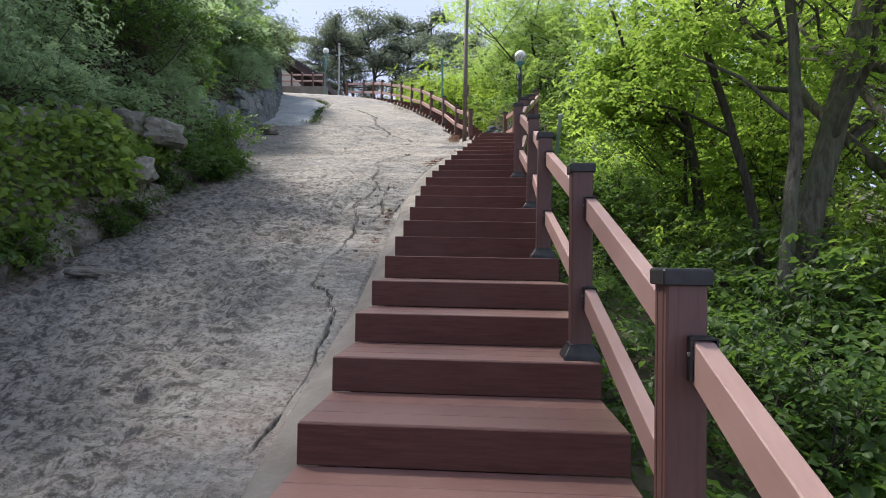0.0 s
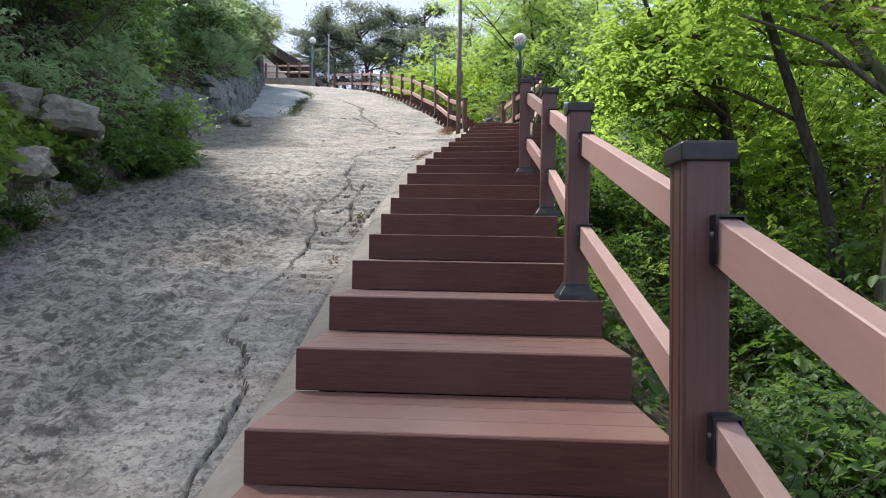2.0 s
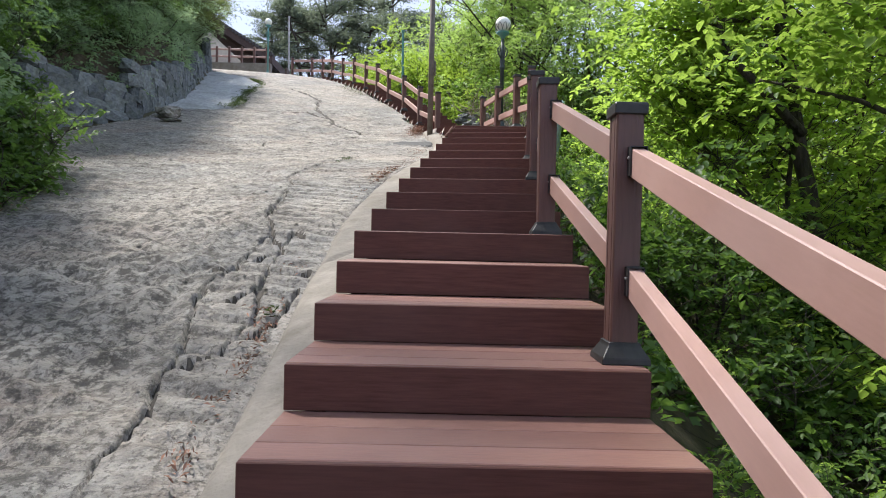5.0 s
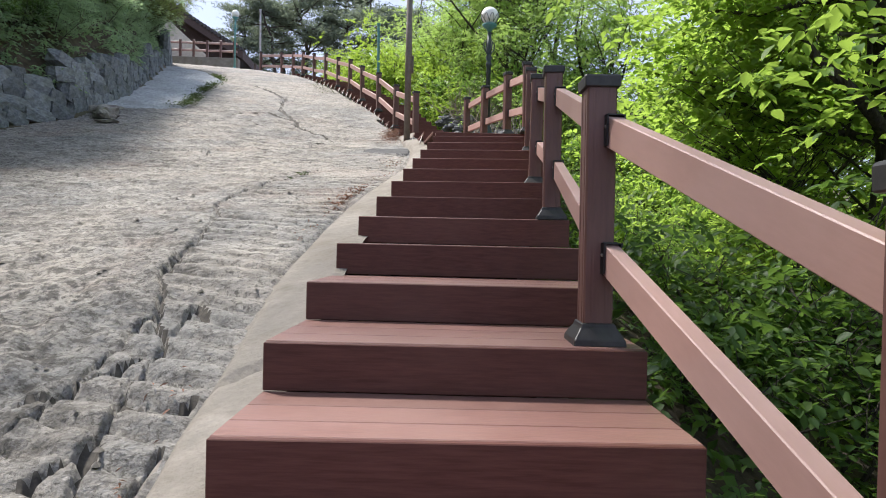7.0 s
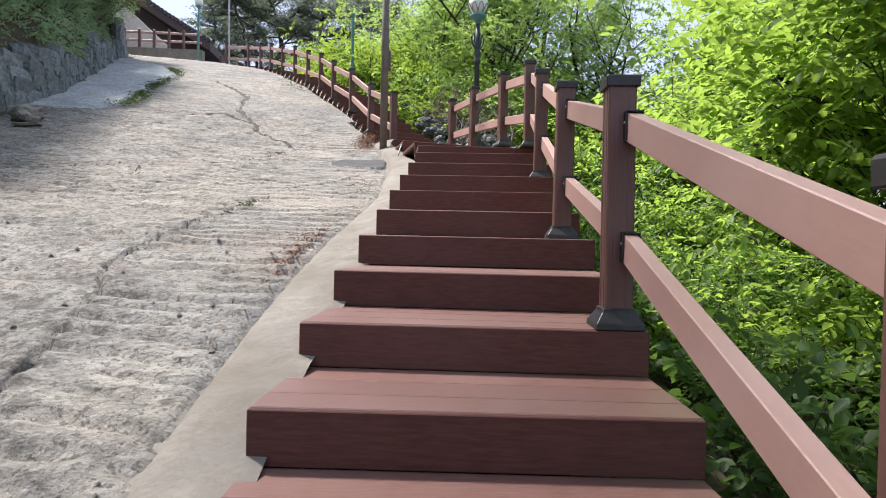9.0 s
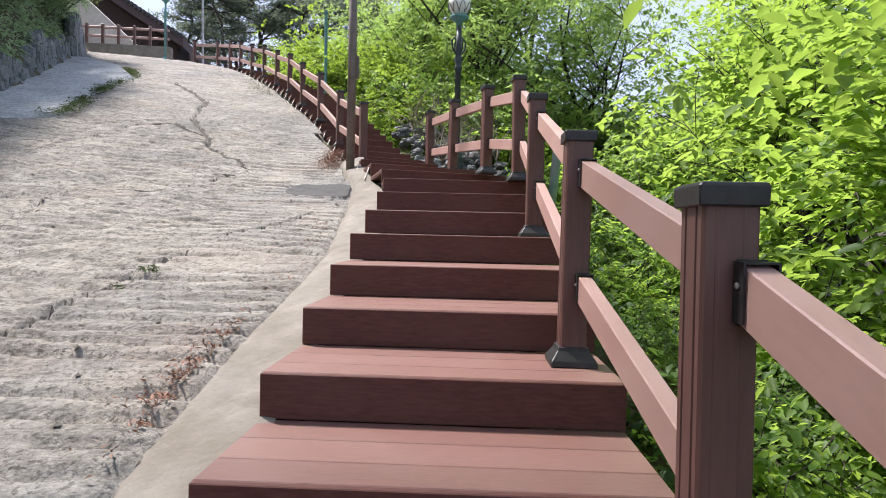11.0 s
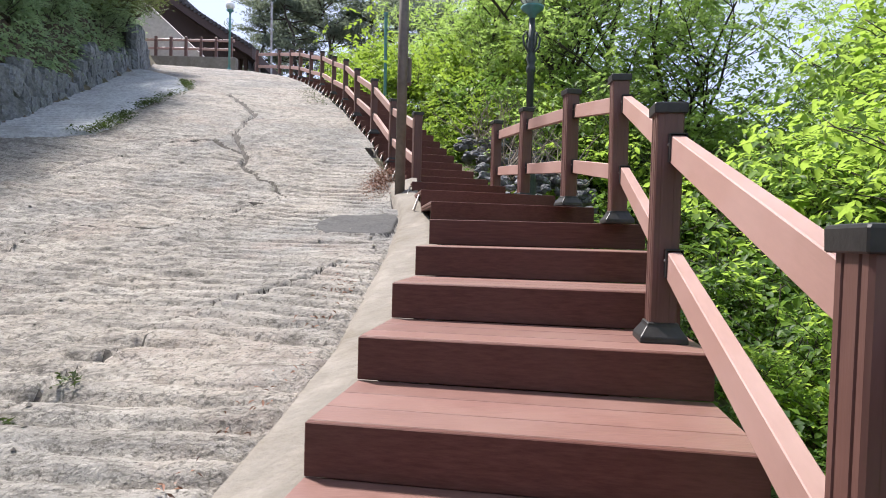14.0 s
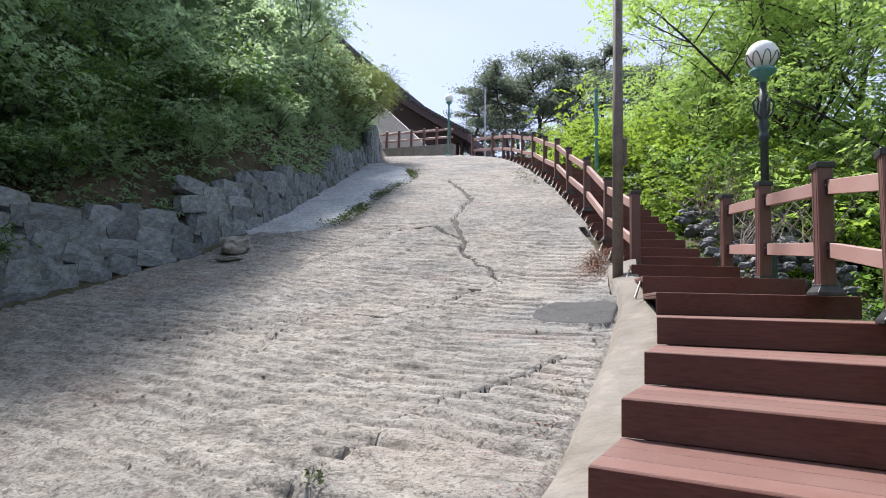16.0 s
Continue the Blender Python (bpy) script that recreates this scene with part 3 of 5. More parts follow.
def rail_between(parent, a, b, tall=0.098, thick=0.05, shift=0.0):
    """A rail from post centre a to b, with its end shoes and bolts."""
    way = b - a
    flat = Vector((way.x, way.y, 0)).normalized()
    half = POST_WIDE / 2 + 0.006
    cut = half / max(abs(flat.x), abs(flat.y))
    slope = way.z / Vector((way.x, way.y)).length
    outer = Vector((flat.y, -flat.x, 0)) * shift
    p, q = a + (flat + Vector((0, 0, slope))) * cut + outer, b - (flat + Vector((0, 0, slope))) * cut + outer
    side = Vector((flat.y, -flat.x, 0)) * thick / 2
    up = Vector((0, 0, tall / 2 / math.cos(math.atan(slope))))
    bm = bmesh.new()
    rings = [[bm.verts.new(c + side * sx + up * sz) for sx, sz in ((-1, -1), (1, -1), (1, 1), (-1, 1))] for c in (p, q)]
    for i in range(4):
        bm.faces.new((rings[0][i], rings[0][(i + 1) % 4], rings[1][(i + 1) % 4], rings[1][i]))
    bm.faces.new(rings[0][::-1])
    bm.faces.new(rings[1])
    bmesh.ops.recalc_face_normals(bm, faces=bm.faces)
    bmesh.ops.bevel(bm, geom=list(bm.edges), offset=0.003, segments=1, affect="EDGES")
    # own axes, so that the grain runs along the rail
    turn = Matrix.Translation((p + q) / 2) @ (q - p).to_track_quat("Y", "Z").to_matrix().to_4x4()
    bmesh.ops.transform(bm, matrix=turn.inverted(), verts=bm.verts)
    r = part("rail", bm, RAIL_SUNLIT, parent, "composite rail in a sunlit pinkish-brown tone")
    r.matrix_basis = turn
    for c, sgn in ((p, 1), (q, -1)):
        m = Matrix.Translation(c + flat * sgn * 0.014) @ flat.to_track_quat("Y", "Z").to_matrix().to_4x4()
        s = part("bracket", add_box(box((thick + 0.012, 0.036, 0.004), m @ pose(0, 0, up.z + 0.004 + slope * 0.014 * sgn)), (0.004, 0.036, up.z * 2), m @ pose(thick / 2 + 0.004, 0, 0)), BLACK, parent, "black end shoe")
        add = add_box(box((0.004, 0.036, up.z * 2), m @ pose(-thick / 2 - 0.004, 0, 0)), (thick, 0.004, up.z * 2 + 0.01), m @ pose(0, -0.016 * sgn, 0))
        part("bracket", add, BLACK, parent, "black end shoe")
        bolt = lathe([(0.006, 0), (0.006, 0.003), (0.003, 0.005)], 8)
        bmesh.ops.transform(bolt, matrix=m @ pose(-thick / 2 - 0.006, 0, 0.012) @ Matrix.Rotation(radians(-90), 4, "Y"), verts=bolt.verts)
        part("bolt", bolt, STEEL, parent, "small steel bolt")


def railing(name, places, label, heights=(0.745, 0.315), lean=0.0, shift=0.0, taller={}):
    thing = empty(name, label, "railing", kind="structure")
    for i, (p, head) in enumerate(places):
        # each post leans a little of its own, and some stand taller
        m = Matrix.Translation(p) @ Matrix.Diagonal((1, 1, 1 + taller.get(i, 0) / POST_TALL, 1)) @ pose(0, 0, 0, lean + 0.5 * math.sin(i * 2.3), 0.6 * math.sin(i * 1.7), -math.degrees(head))
        post = link("post", POST_MESH, POST_SHADED, thing, "brown composite post with fine upright grooves")
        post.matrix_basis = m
        cap = link("cap", CAP_MESH, BLACK, post, "black plastic post cap")
        cap.matrix_basis = pose(0, 0, POST_TALL)
        skirt = link("base_skirt", BASE_MESH, BLACK, post, "black flared foot")
    for (a, _), (b, _) in zip(places, places[1:]):
        for h in heights:
            rail_between(thing, a + Vector((0, 0, h)), b + Vector((0, 0, h)), shift=shift)
    return thing


by_k = {n[0]: n for n in NOSES}
POSTS = ((-7, 0.46, -1.55), (-4, 0.46, 0.02), (-1, 0.515, 1.55), (2, 0.50, 2.96), (5, 0.47, 4.45), (8, 0.515, 6.0), (11, 0.46, 7.33), (14, 0.63, 8.85), (16, 0.76, 10.09), (19, 0.975, 11.58), (22, 1.19, 13.02))
right_posts = [(Vector((x, y, by_k[k][1].z)), by_k[k][2]) for k, x, y in POSTS]
right_posts += [(Vector((1.08, 14.05, 4.44)), radians(-13)), (Vector((0.86, 15.25, 4.55)), radians(-16)), (Vector((0.67, 16.5, 4.66)), radians(-18))]
railing("railing_right", right_posts, "brown composite railing with two rails and black-capped posts", shift=0.028, taller={2: 0.03, 3: 0.027, 4: 0.008, 5: 0.03, 8: -0.02, 9: -0.015})
left_posts = []
for (x, y), z in zip(FENCE, FENCE_FOOT):
    left_posts.append((Vector((x + 0.06, y, z - 0.02)), radians(-19 if y < 27 else -32)))
railing("railing_upper", left_posts, "brown composite railing along the upper flight")

# welded rods that carry the open side of the upper flight
for n in NOSES:
    if n[1].y < 14.7:
        continue
    base = corner(n, -0.07)
    gz = n[1].z - 0.20
    top = corner(n, -0.012, 0.05, -0.05)
    part("support_rod", rod((base.x, base.y - 0.08, gz), top, 0.007), ROD, stairs, "thin pale steel support rod")
    part("support_rod", rod((top.x - 0.04, top.y + 0.03, gz), top, 0.007), ROD, stairs, "thin pale steel support rod")

# ---- ground and road ----
def noise2(x, y, scale, seed=0):
    """Smooth value noise on arrays."""
    gen = np.random.default_rng(seed)
    grid = gen.uniform(-1, 1, (257, 257))
    u, v = np.asarray(x) * scale + 91.3, np.asarray(y) * scale + 57.7
    i, j = np.floor(u).astype(int), np.floor(v).astype(int)
    a, b = u - i, v - j
    a, b = a * a * (3 - 2 * a), b * b * (3 - 2 * b)
    g = lambda p, q: grid[p % 257, q % 257]
    return g(i, j) * (1 - a) * (1 - b) + g(i + 1, j) * a * (1 - b) + g(i, j + 1) * (1 - a) * b + g(i + 1, j + 1) * a * b


def stair_right(y):
    return stair_left(y) + np.where(np.asarray(y) < 13, WIDTH, 1.25)


def land_z(x, y):
    """Height of the earth: a hill on one hand, the road's bed, and a wooded slope that falls away."""
    x, y = np.asarray(x, float), np.asarray(y, float)
    road = road_z(np.clip(x, edge_left(y), 0), y)
    bank = np.interp(y, [-60, 2, 9.5, 11, 13.5, 18, 30, 34, 60], [1.1, 1.15, 0.9, 0.5, 1.2, 1.3, 1.5, 0.2, 0.0])
    left = edge_left(y) - x
    rough = 0.22 * noise2(x, y, 0.6, 3) + 0.09 * noise2(x, y, 1.7, 4)
    steep = np.interp(y, [-60, 22, 31, 40], [0.85, 0.75, 0.05, 0.02])
    hill = road + bank * np.clip((left - 0.25) / 0.3, 0, 1) + np.minimum(np.clip(left - 0.5, 0, None) * steep, 14) + rough * np.clip(left - 0.2, 0, 1)
    off = x - stair_right(y)
    under = x - stair_left(y)
    fall = np.interp(y, [-60, 13, 17, 24, 34], [0.60, 0.55, 0.25, 0.2, 0.15])
    slope = road - 0.12 - 0.62 * np.clip((y - 12.5) / 2.5, 0, 1) * np.clip((36 - y) / 5, 0, 1) - np.minimum(np.clip(off, 0, None) * fall, 26) + rough * np.clip(off, 0, 1)
    return np.where(left > 0, hill, np.where((off > -0.2) | ((y > 12.5) & (under > 0.02)), slope, road - 0.10))


def grid_mesh(name, xs, ys, height, mat, parent=None, label="", smooth=True):
    gx, gy = np.meshgrid(xs, ys)
    z = height(gx, gy)
    v = np.stack([gx, gy, z], -1).reshape(-1, 3)
    n, w = len(ys), len(xs)
    i = (np.arange(n - 1)[:, None] * w + np.arange(w - 1)).ravel()
    f = np.stack([i, i + 1, i + w + 1, i + w], 1)
    return raw(name, v, f, mat, parent, label, smooth)


gx = np.concatenate([np.array([-500, -250, -130, -80, -55, -40]), np.arange(-32, 24, 0.45), np.array([26, 32, 42, 60, 90, 160, 300, 500])])
gy = np.concatenate([np.array([-300, -140, -70, -40, -25]), np.arange(-16, 44, 0.45), np.array([46, 52, 60, 75, 95, 130, 200, 350, 600])])
tagged(grid_mesh("ground", gx, gy, land_z, SOIL), "dark leafy soil of a wooded hillside", "ground", kind="structure")

# cracks across the old concrete: broken lines in plan
CRACKS = [
    [(-0.97, 2.7), (-0.95, 3.4), (-1.02, 4.1), (-1.26, 4.63), (-1.32, 5.04), (-1.31, 5.4), (-1.27, 5.94), (-1.36, 6.4), (-1.50, 7.5), (-1.44, 7.95), (-1.37, 8.12), (-1.44, 8.42), (-1.55, 8.6), (-1.59, 9.07)],
    [(-1.59, 9.07), (-1.64, 9.6), (-1.75, 10.2), (-1.74, 10.95), (-1.57, 11.45), (-1.44, 11.95), (-1.33, 12.1), (-1.34, 12.42), (-1.2, 12.66), (-0.99, 12.82), (-0.85, 13.1), (-0.59, 13.52)],
    [(-1.13, 6.74), (-1.15, 6.94), (-1.2, 7.33), (-1.25, 7.6), (-1.21, 7.81), (-1.36, 8.12)],
    [(-1.25, 7.94), (-1.2, 8.27), (-1.15, 8.1)],
    [(-1.2, 7.38), (-1.05, 7.4), (-0.92, 7.45)],
    [(-1.54, 7.4), (-1.39, 7.72), (-1.22, 7.86)],
    [(-1.21, 7.42), (-1.2, 7.16), (-1.34, 7.04)],
    [(-1.31, 5.4), (-1.12, 5.5), (-0.95, 5.45)],
    [(-1.36, 6.4), (-1.15, 6.5), (-1.02, 6.86), (-0.95, 7.2)],
]
CRACKS += [
    [(-4.33, 13.3), (-3.93, 13.54), (-3.48, 13.9), (-3.13, 14.4), (-2.42, 14.43), (-2.03, 15.03), (-1.71, 15.79), (-2.0, 16.29), (-2.58, 17.02), (-2.68, 17.5), (-3.28, 18.7), (-3.7, 20.69), (-5.08, 23.2)],
    [(-2.99, 13.28), (-3.22, 13.96), (-3.13, 14.37)],
    [(-2.65, 17.5), (-3.47, 18.29), (-4.02, 17.93), (-4.22, 17.24), (-4.55, 16.09)],
]


def crack_depth(x, y):
    """How deep the broken lines cut at each place."""
    near = np.full(x.shape, 9.0)
    wx, wy = x + 0.045 * noise2(x, y, 3.1, 11) + 0.025 * noise2(x, y, 9, 12), y + 0.045 * noise2(x, y, 3.3, 13) + 0.025 * noise2(x, y, 9, 14)
    for line in CRACKS:
        for (ax, ay), (bx, by) in zip(line, line[1:]):
            dx, dy = bx - ax, by - ay
            u = np.clip(((wx - ax) * dx + (wy - ay) * dy) / (dx * dx + dy * dy), 0, 1)
            near = np.minimum(near, np.hypot(wx - ax - u * dx, wy - ay - u * dy))
    wide = (0.018 + 0.010 * noise2(x, y, 1.3, 15) + 0.006 * noise2(x, y, 7.0, 16)) * np.interp(y, [3, 6.5, 10, 11.5, 14, 18], [0.35, 0.62, 0.8, 0.95, 1.3, 2.0])
    return np.clip(1 - (near / np.maximum(wide, 0.006)) ** 2, 0, 1)


GROOVE = 0.15


def groove_at(x, y):
    """Broken cross grooves, about a hand apart, one in each course."""
    turns = (y + 0.10 * noise2(x, y, 0.9, 25) + 0.022 * noise2(x, y, 4, 29) + 0.10 * x) / GROOVE
    course = np.round(turns)
    wide = 0.019 + 0.008 * noise2(x, course * 0.37, 2.5, 30)
    keep = np.clip(np.where(y < 10.5, 0.95, 0.8) + 1.3 * noise2(x, course * 0.61, 1.5, 26) + 0.5 * noise2(x, y, 6.0, 28), 0, 1)
    gap = (turns - course) * GROOVE
    # a sharp lip uphill, a worn slope downhill
    return keep * np.exp(-(gap / np.where(gap > 0, wide * 0.7, wide * 1.5)) ** 2)


def patch_at(x, y):
    """The mended place before the pole."""
    u, v = (x + 0.72 + 0.04 * noise2(x, y, 3, 37)) / 0.36, (y - 14.8 - 0.12 * (x + 0.72) + 0.05 * noise2(x, y, 3, 38)) / 0.37
    return np.clip((1.0 - u ** 4 - v ** 4) * 4, 0, 1)


def rib_zone(x, y):
    near_stairs = np.clip((x - np.interp(y, [2, 4.2, 4.8, 6, 7.5, 9, 10.5, 12], [-0.98, -1.02, -1.32, -1.32, -1.52, -1.6, -1.75, -1.75])) / 0.05, 0, 1) * np.clip((stair_left(y) - 0.27 - x) / 0.08, 0, 1)
    return np.clip(np.maximum(near_stairs, np.clip((y - 9.0) / 3.0, 0, 1) * 0.55), 0, 1) * np.clip((24 - y) / 8, 0, 1)


def road_top(x, y):
    z = road_z(x, y) + 0.035 * noise2(x, y, 0.7, 21) + 0.010 * noise2(x, y, 3.0, 22)
    # scraped, pitted skin on the lower part
    pit = np.clip((10.5 - y) / 3.0, 0.42, 1) * np.clip((-1.3 - x) / 0.3, 0.25, 1)
    z = z + pit * (0.020 * noise2(x, y, 7, 23) + 0.034 * noise2(x * 0.8, y, 15, 24))
    # ribs pressed across the slope to give grip
    ribs = rib_zone(x, y)
    groove = groove_at(x, y)
    z = z - ribs * 0.058 * groove + ribs * 0.005 * noise2(x, y, 12, 27)
    # the smooth strip along the stairs, raised to the steps
    strip = np.clip((x - strip_edge(y) + 0.02) / 0.06, 0, 1) * np.clip((15.8 - y) / 1.0, 0, 1)
    z = z * (1 - strip) + strip * (road_z(x, y) - 0.02)
    flat = patch_at(x, y)
    z = z * (1 - flat) + flat * (road_z(x, y) + 0.02 + 0.004 * noise2(x, y, 9, 36))
    return z - 0.055 * crack_depth(x, y) * (strip < 0.5) * (1 - flat)


def fitted_grid(name, ys, columns, height, mat, left, right, label):
    """A sheet between two plan lines, finely divided."""
    u = 1 - (1 - np.linspace(0, 1, columns)) ** 1.45
    gy = np.repeat(ys[:, None], columns, 1)
    gx = left(gy) * (1 - u) + right(gy) * u
    v = np.stack([gx, gy, height(gx, gy)], -1).reshape(-1, 3)
    n, w = len(ys), columns
    i = (np.arange(n - 1)[:, None] * w + np.arange(w - 1)).ravel()
    ob = raw(name, v, np.stack([i, i + 1, i + w + 1, i + w], 1), mat, None, "", True)
    if name in ("road", "road_upper"):
        # earth lies in the cracks, its colour darkened for the shadow down there
        ob.data.materials.append(CRACK_SHADE)
        deep = crack_depth(gx, gy)[:-1, :-1].ravel() > 0.5
        ob.data.materials.append(PATCHING)
        mended = patch_at(gx, gy)[:-1, :-1].ravel() > 0.5
        ob.data.polygons.foreach_set("material_index", np.where(mended, 2, np.where(deep, 1, 0)).astype(np.int32))
    return tagged(ob, label, "road", kind="structure")


STRIP_Y = [-10, 2.5, 4.2, 6.3, 7.2, 8.4, 9.3, 10.0, 10.8, 11.5, 12.0, 13.7, 14.8, 15.4, 16.3]
STRIP_X = [-0.97, -0.95, -0.88, -0.91, -0.94, -0.92, -0.85, -0.78, -0.64, -0.47, -0.40, -0.34, -0.34, -0.40, -0.62]


def strip_edge(y):
    return np.interp(y, STRIP_Y, STRIP_X)


def road_right(y):
    return np.where(y < 15.5, np.maximum(strip_edge(y) + 0.07, stair_left(y) - 0.24), stair_left(y) - 0.24)


fitted_grid("road_lower", np.arange(-6, 1.0, 0.08), 60, road_top, CONCRETE, lambda y: edge_left(y) - 0.3, road_right, "rough scraped grey concrete slope")
fitted_grid("road", np.arange(0.96, 18.5, 0.021), 220, road_top, CONCRETE, lambda y: edge_left(y) - 0.3, road_right, "rough cracked grey concrete slope with pressed ribs")
fitted_grid("road_upper", np.arange(18.45, 36, 0.045), 160, road_top, CONCRETE, lambda y: edge_left(y) - 0.3, lambda y: stair_left(y) + 0.02 - 0.10, "worn pale concrete slope up to the crest")


def strip_top(x, y):
    side = np.clip((x - strip_edge(y)) / np.maximum(stair_left(y) - strip_edge(y), 0.05), 0, 1)
    return road_z(x, y) - 0.03 + 0.09 * np.clip(side * 5, 0, 1) + 0.08 * side + 0.014 * noise2(x, y, 2, 31) + 0.005 * noise2(x, y, 14, 32) - 0.05 * np.exp(-((y - 7.47 - 0.25 * (x + 0.85) - 0.02 * noise2(x, y, 8, 35)) / 0.02) ** 2)


fitted_grid("concrete_strip", np.arange(-6, 16.4, 0.03), 16, strip_top, SMOOTH, lambda y: strip_edge(y) - 0.03 + 0.035 * noise2(y * 0, y, 1.1, 33) + 0.012 * noise2(y * 0, y, 5, 34), lambda y: stair_left(y) + 0.06, "smooth trowelled concrete strip along the stairs")

# ---- stone walls ----
def stone_mesh(seed, rough=0.065):
    """One hewn block, a unit across, with knocked corners."""
    gen = random.Random(seed)
    bm = bmesh.new()
    bmesh.ops.create_cube(bm, size=1.0)
    bmesh.ops.subdivide_edges(bm, edges=bm.edges, cuts=1, use_grid_fill=True)
    for v in bm.verts:
        v.co = v.co.lerp(v.co.normalized() * 0.62, 0.42)
        v.co += Vector((gen.uniform(-rough, rough), gen.uniform(-rough, rough), gen.uniform(-rough, rough)))
    mesh = bpy.data.meshes.new("stone")
    bm.to_mesh(mesh)
    bm.free()
    return mesh


STONES = [stone_mesh(i, 0.06) for i in range(9)]
for m in STONES:
    m.materials.append(STONE)
RUBBLE = [stone_mesh(40 + i, 0.17) for i in range(7)]
for m in RUBBLE:
    m.materials.append(ROCK)


def stone_wall(name, line, label, meshes, size=(0.38, 0.235), tilt=0.12, seed=1, core=MORTAR):
    """Irregular courses along a plan line of (x, y, foot, head)."""
    gen = random.Random(seed)
    thing = empty(name, label, "wall", kind="structure")
    bm = bmesh.new()
    rows = [[bm.verts.new((x - 0.10, y, a - 0.3)), bm.verts.new((x - 0.10 - tilt, y, b - 0.08)), bm.verts.new((x - 0.7, y, b - 0.08)), bm.verts.new((x - 0.7, y, a - 0.3))] for x, y, a, b in line]
    for p, q in zip(rows, rows[1:]):
        for i in range(4):
            bm.faces.new((p[i], p[(i + 1) % 4], q[(i + 1) % 4], q[i]))
    bm.faces.new(rows[0][::-1])
    bm.faces.new(rows[-1])
    bmesh.ops.recalc_face_normals(bm, faces=bm.faces)
    part("core", bm, core, thing, "dark recessed joints")
    run = [0.0]
    for p, q in zip(line, line[1:]):
        run.append(run[-1] + math.dist(p[:2], q[:2]))
    s = 0.0
    n = 0
    level = 0
    while level < 12 and n < 300:
        s = -gen.uniform(0, size[0])
        while s < run[-1] and n < 300:
            w = size[0] * gen.uniform(0.6, 1.45)
            c = min(max(s + w / 2, 0), run[-1])
            x, y = np.interp(c, run, [p[0] for p in line]), np.interp(c, run, [p[1] for p in line])
            foot, head = np.interp(c, run, [p[2] for p in line]), np.interp(c, run, [p[3] for p in line])
            h = size[1] * gen.uniform(0.75, 1.25)
            z = foot + (level + 0.45) * size[1] * 0.93 + gen.uniform(-0.05, 0.05)
            if z + h * 0.3 < head + 0.05:
                i = max(j for j in range(len(run)) if run[j] <= c + 1e-6)
                i = min(i, len(line) - 2)
                head_angle = math.atan2(line[i + 1][1] - line[i][1], line[i + 1][0] - line[i][0])
                st = link("stone", gen.choice(meshes), None, thing)
                back = tilt * (z - foot) / max(0.3, head - foot)
                st.matrix_basis = Matrix.Translation((x - 0.10 - back, y, z)) @ Matrix.Rotation(head_angle, 4, "Z") @ pose(0, 0, 0, gen.uniform(-3, 3), gen.uniform(-13, 13), gen.uniform(-3, 3)) @ Matrix.Diagonal((w * 1.2, 0.27, h * 1.32, 1))
                n += 1
            s += w
        level += 1
    return thing


wall_line = []
for y, head in ((13.7, 5.42), (14.3, 5.5), (15.5, 5.5), (16.3, 5.5), (16.35, 6.0), (17.2, 6.1), (18.4, 6.6), (19.2, 6.85), (20.9, 6.95), (21.4, 7.3), (22.1, 8.0), (23.5, 8.3), (25.0, 8.7), (26.5, 9.3)):
    x = float(edge_left(y)) - 0.05
    wall_line.append((x, y, float(road_z(x, y)), head))
stone_wall("stone_wall", wall_line, "grey rubble stone retaining wall below dark shrubs", STONES, seed=4)
end_line = [(float(edge_left(y)) + 0.12, y, float(road_z(-8, y)), h) for y, h in ((26.5, 9.9), (27.3, 10.15), (28.6, 10.35))]
stone_wall("stone_wall_end", end_line, "tall dark stone pier ending the wall", STONES, size=(0.5, 0.34), seed=9)
bank_line = [(float(edge_left(y)) - 0.05, y, float(road_z(-3.6, y)), float(road_z(-3.6, y)) + h) for y, h in ((-3, 1.3), (1, 1.35), (3.5, 1.4), (5.0, 1.3), (6.2, 1.1), (7.2, 0.75), (8.2, 0.5), (9.0, 0.3))]
stone_wall("bank_wall", bank_line, "crumbling low stone bank overgrown with ivy", RUBBLE, size=(0.40, 0.25), tilt=0.35, seed=12, core=SOIL)


def boulder(x, y, z, size, seed, label, name="boulder"):
    bm = bmesh.new()
    bmesh.ops.create_icosphere(bm, subdivisions=3, radius=1.0)
    for v in bm.verts:
        d = v.co.copy()
        flat = max(abs(d.x), abs(d.y), abs(d.z))
        v.co = d * (0.72 / flat * 0.55 + 0.45) * (1 + 0.34 * noise.noise(d * 1.5 + Vector((seed * 3.1, 0, 0))) + 0.16 * noise.noise(d * 3.6 + Vector((seed, 5, 0))))
        v.co = Vector((v.co.x * size[0], v.co.y * size[1], v.co.z * size[2]))
    ob = part(name, bm, NETROCK if name == "rubble_rock" else ROCK)
    ob.matrix_basis = pose(x, y, z, 4 * math.sin(seed), 6 * math.cos(seed * 2), seed * 47)
    return tagged(ob, label, "rock", "rocks by the road")


for i, (x, y, dz, size) in enumerate([(-3.95, 7.15, 0.85, (0.34, 0.30, 0.20)), (-4.1, 6.7, 1.02, (0.22, 0.2, 0.2)), (-4.25, 7.7, 0.62, (0.30, 0.26, 0.2)), (-3.85, 6.45, 0.55, (0.28, 0.3, 0.18))]):
    boulder(x, y, float(road_z(x, y)) + dz, size, i + 1, "weathered grey boulder on top of the ivy bank")
boulder(-6.0, 16.55, float(road_z(-6, 16.55)) + 0.07, (0.30, 0.24, 0.15), 7, "pale loose block lying beside the stone wall")
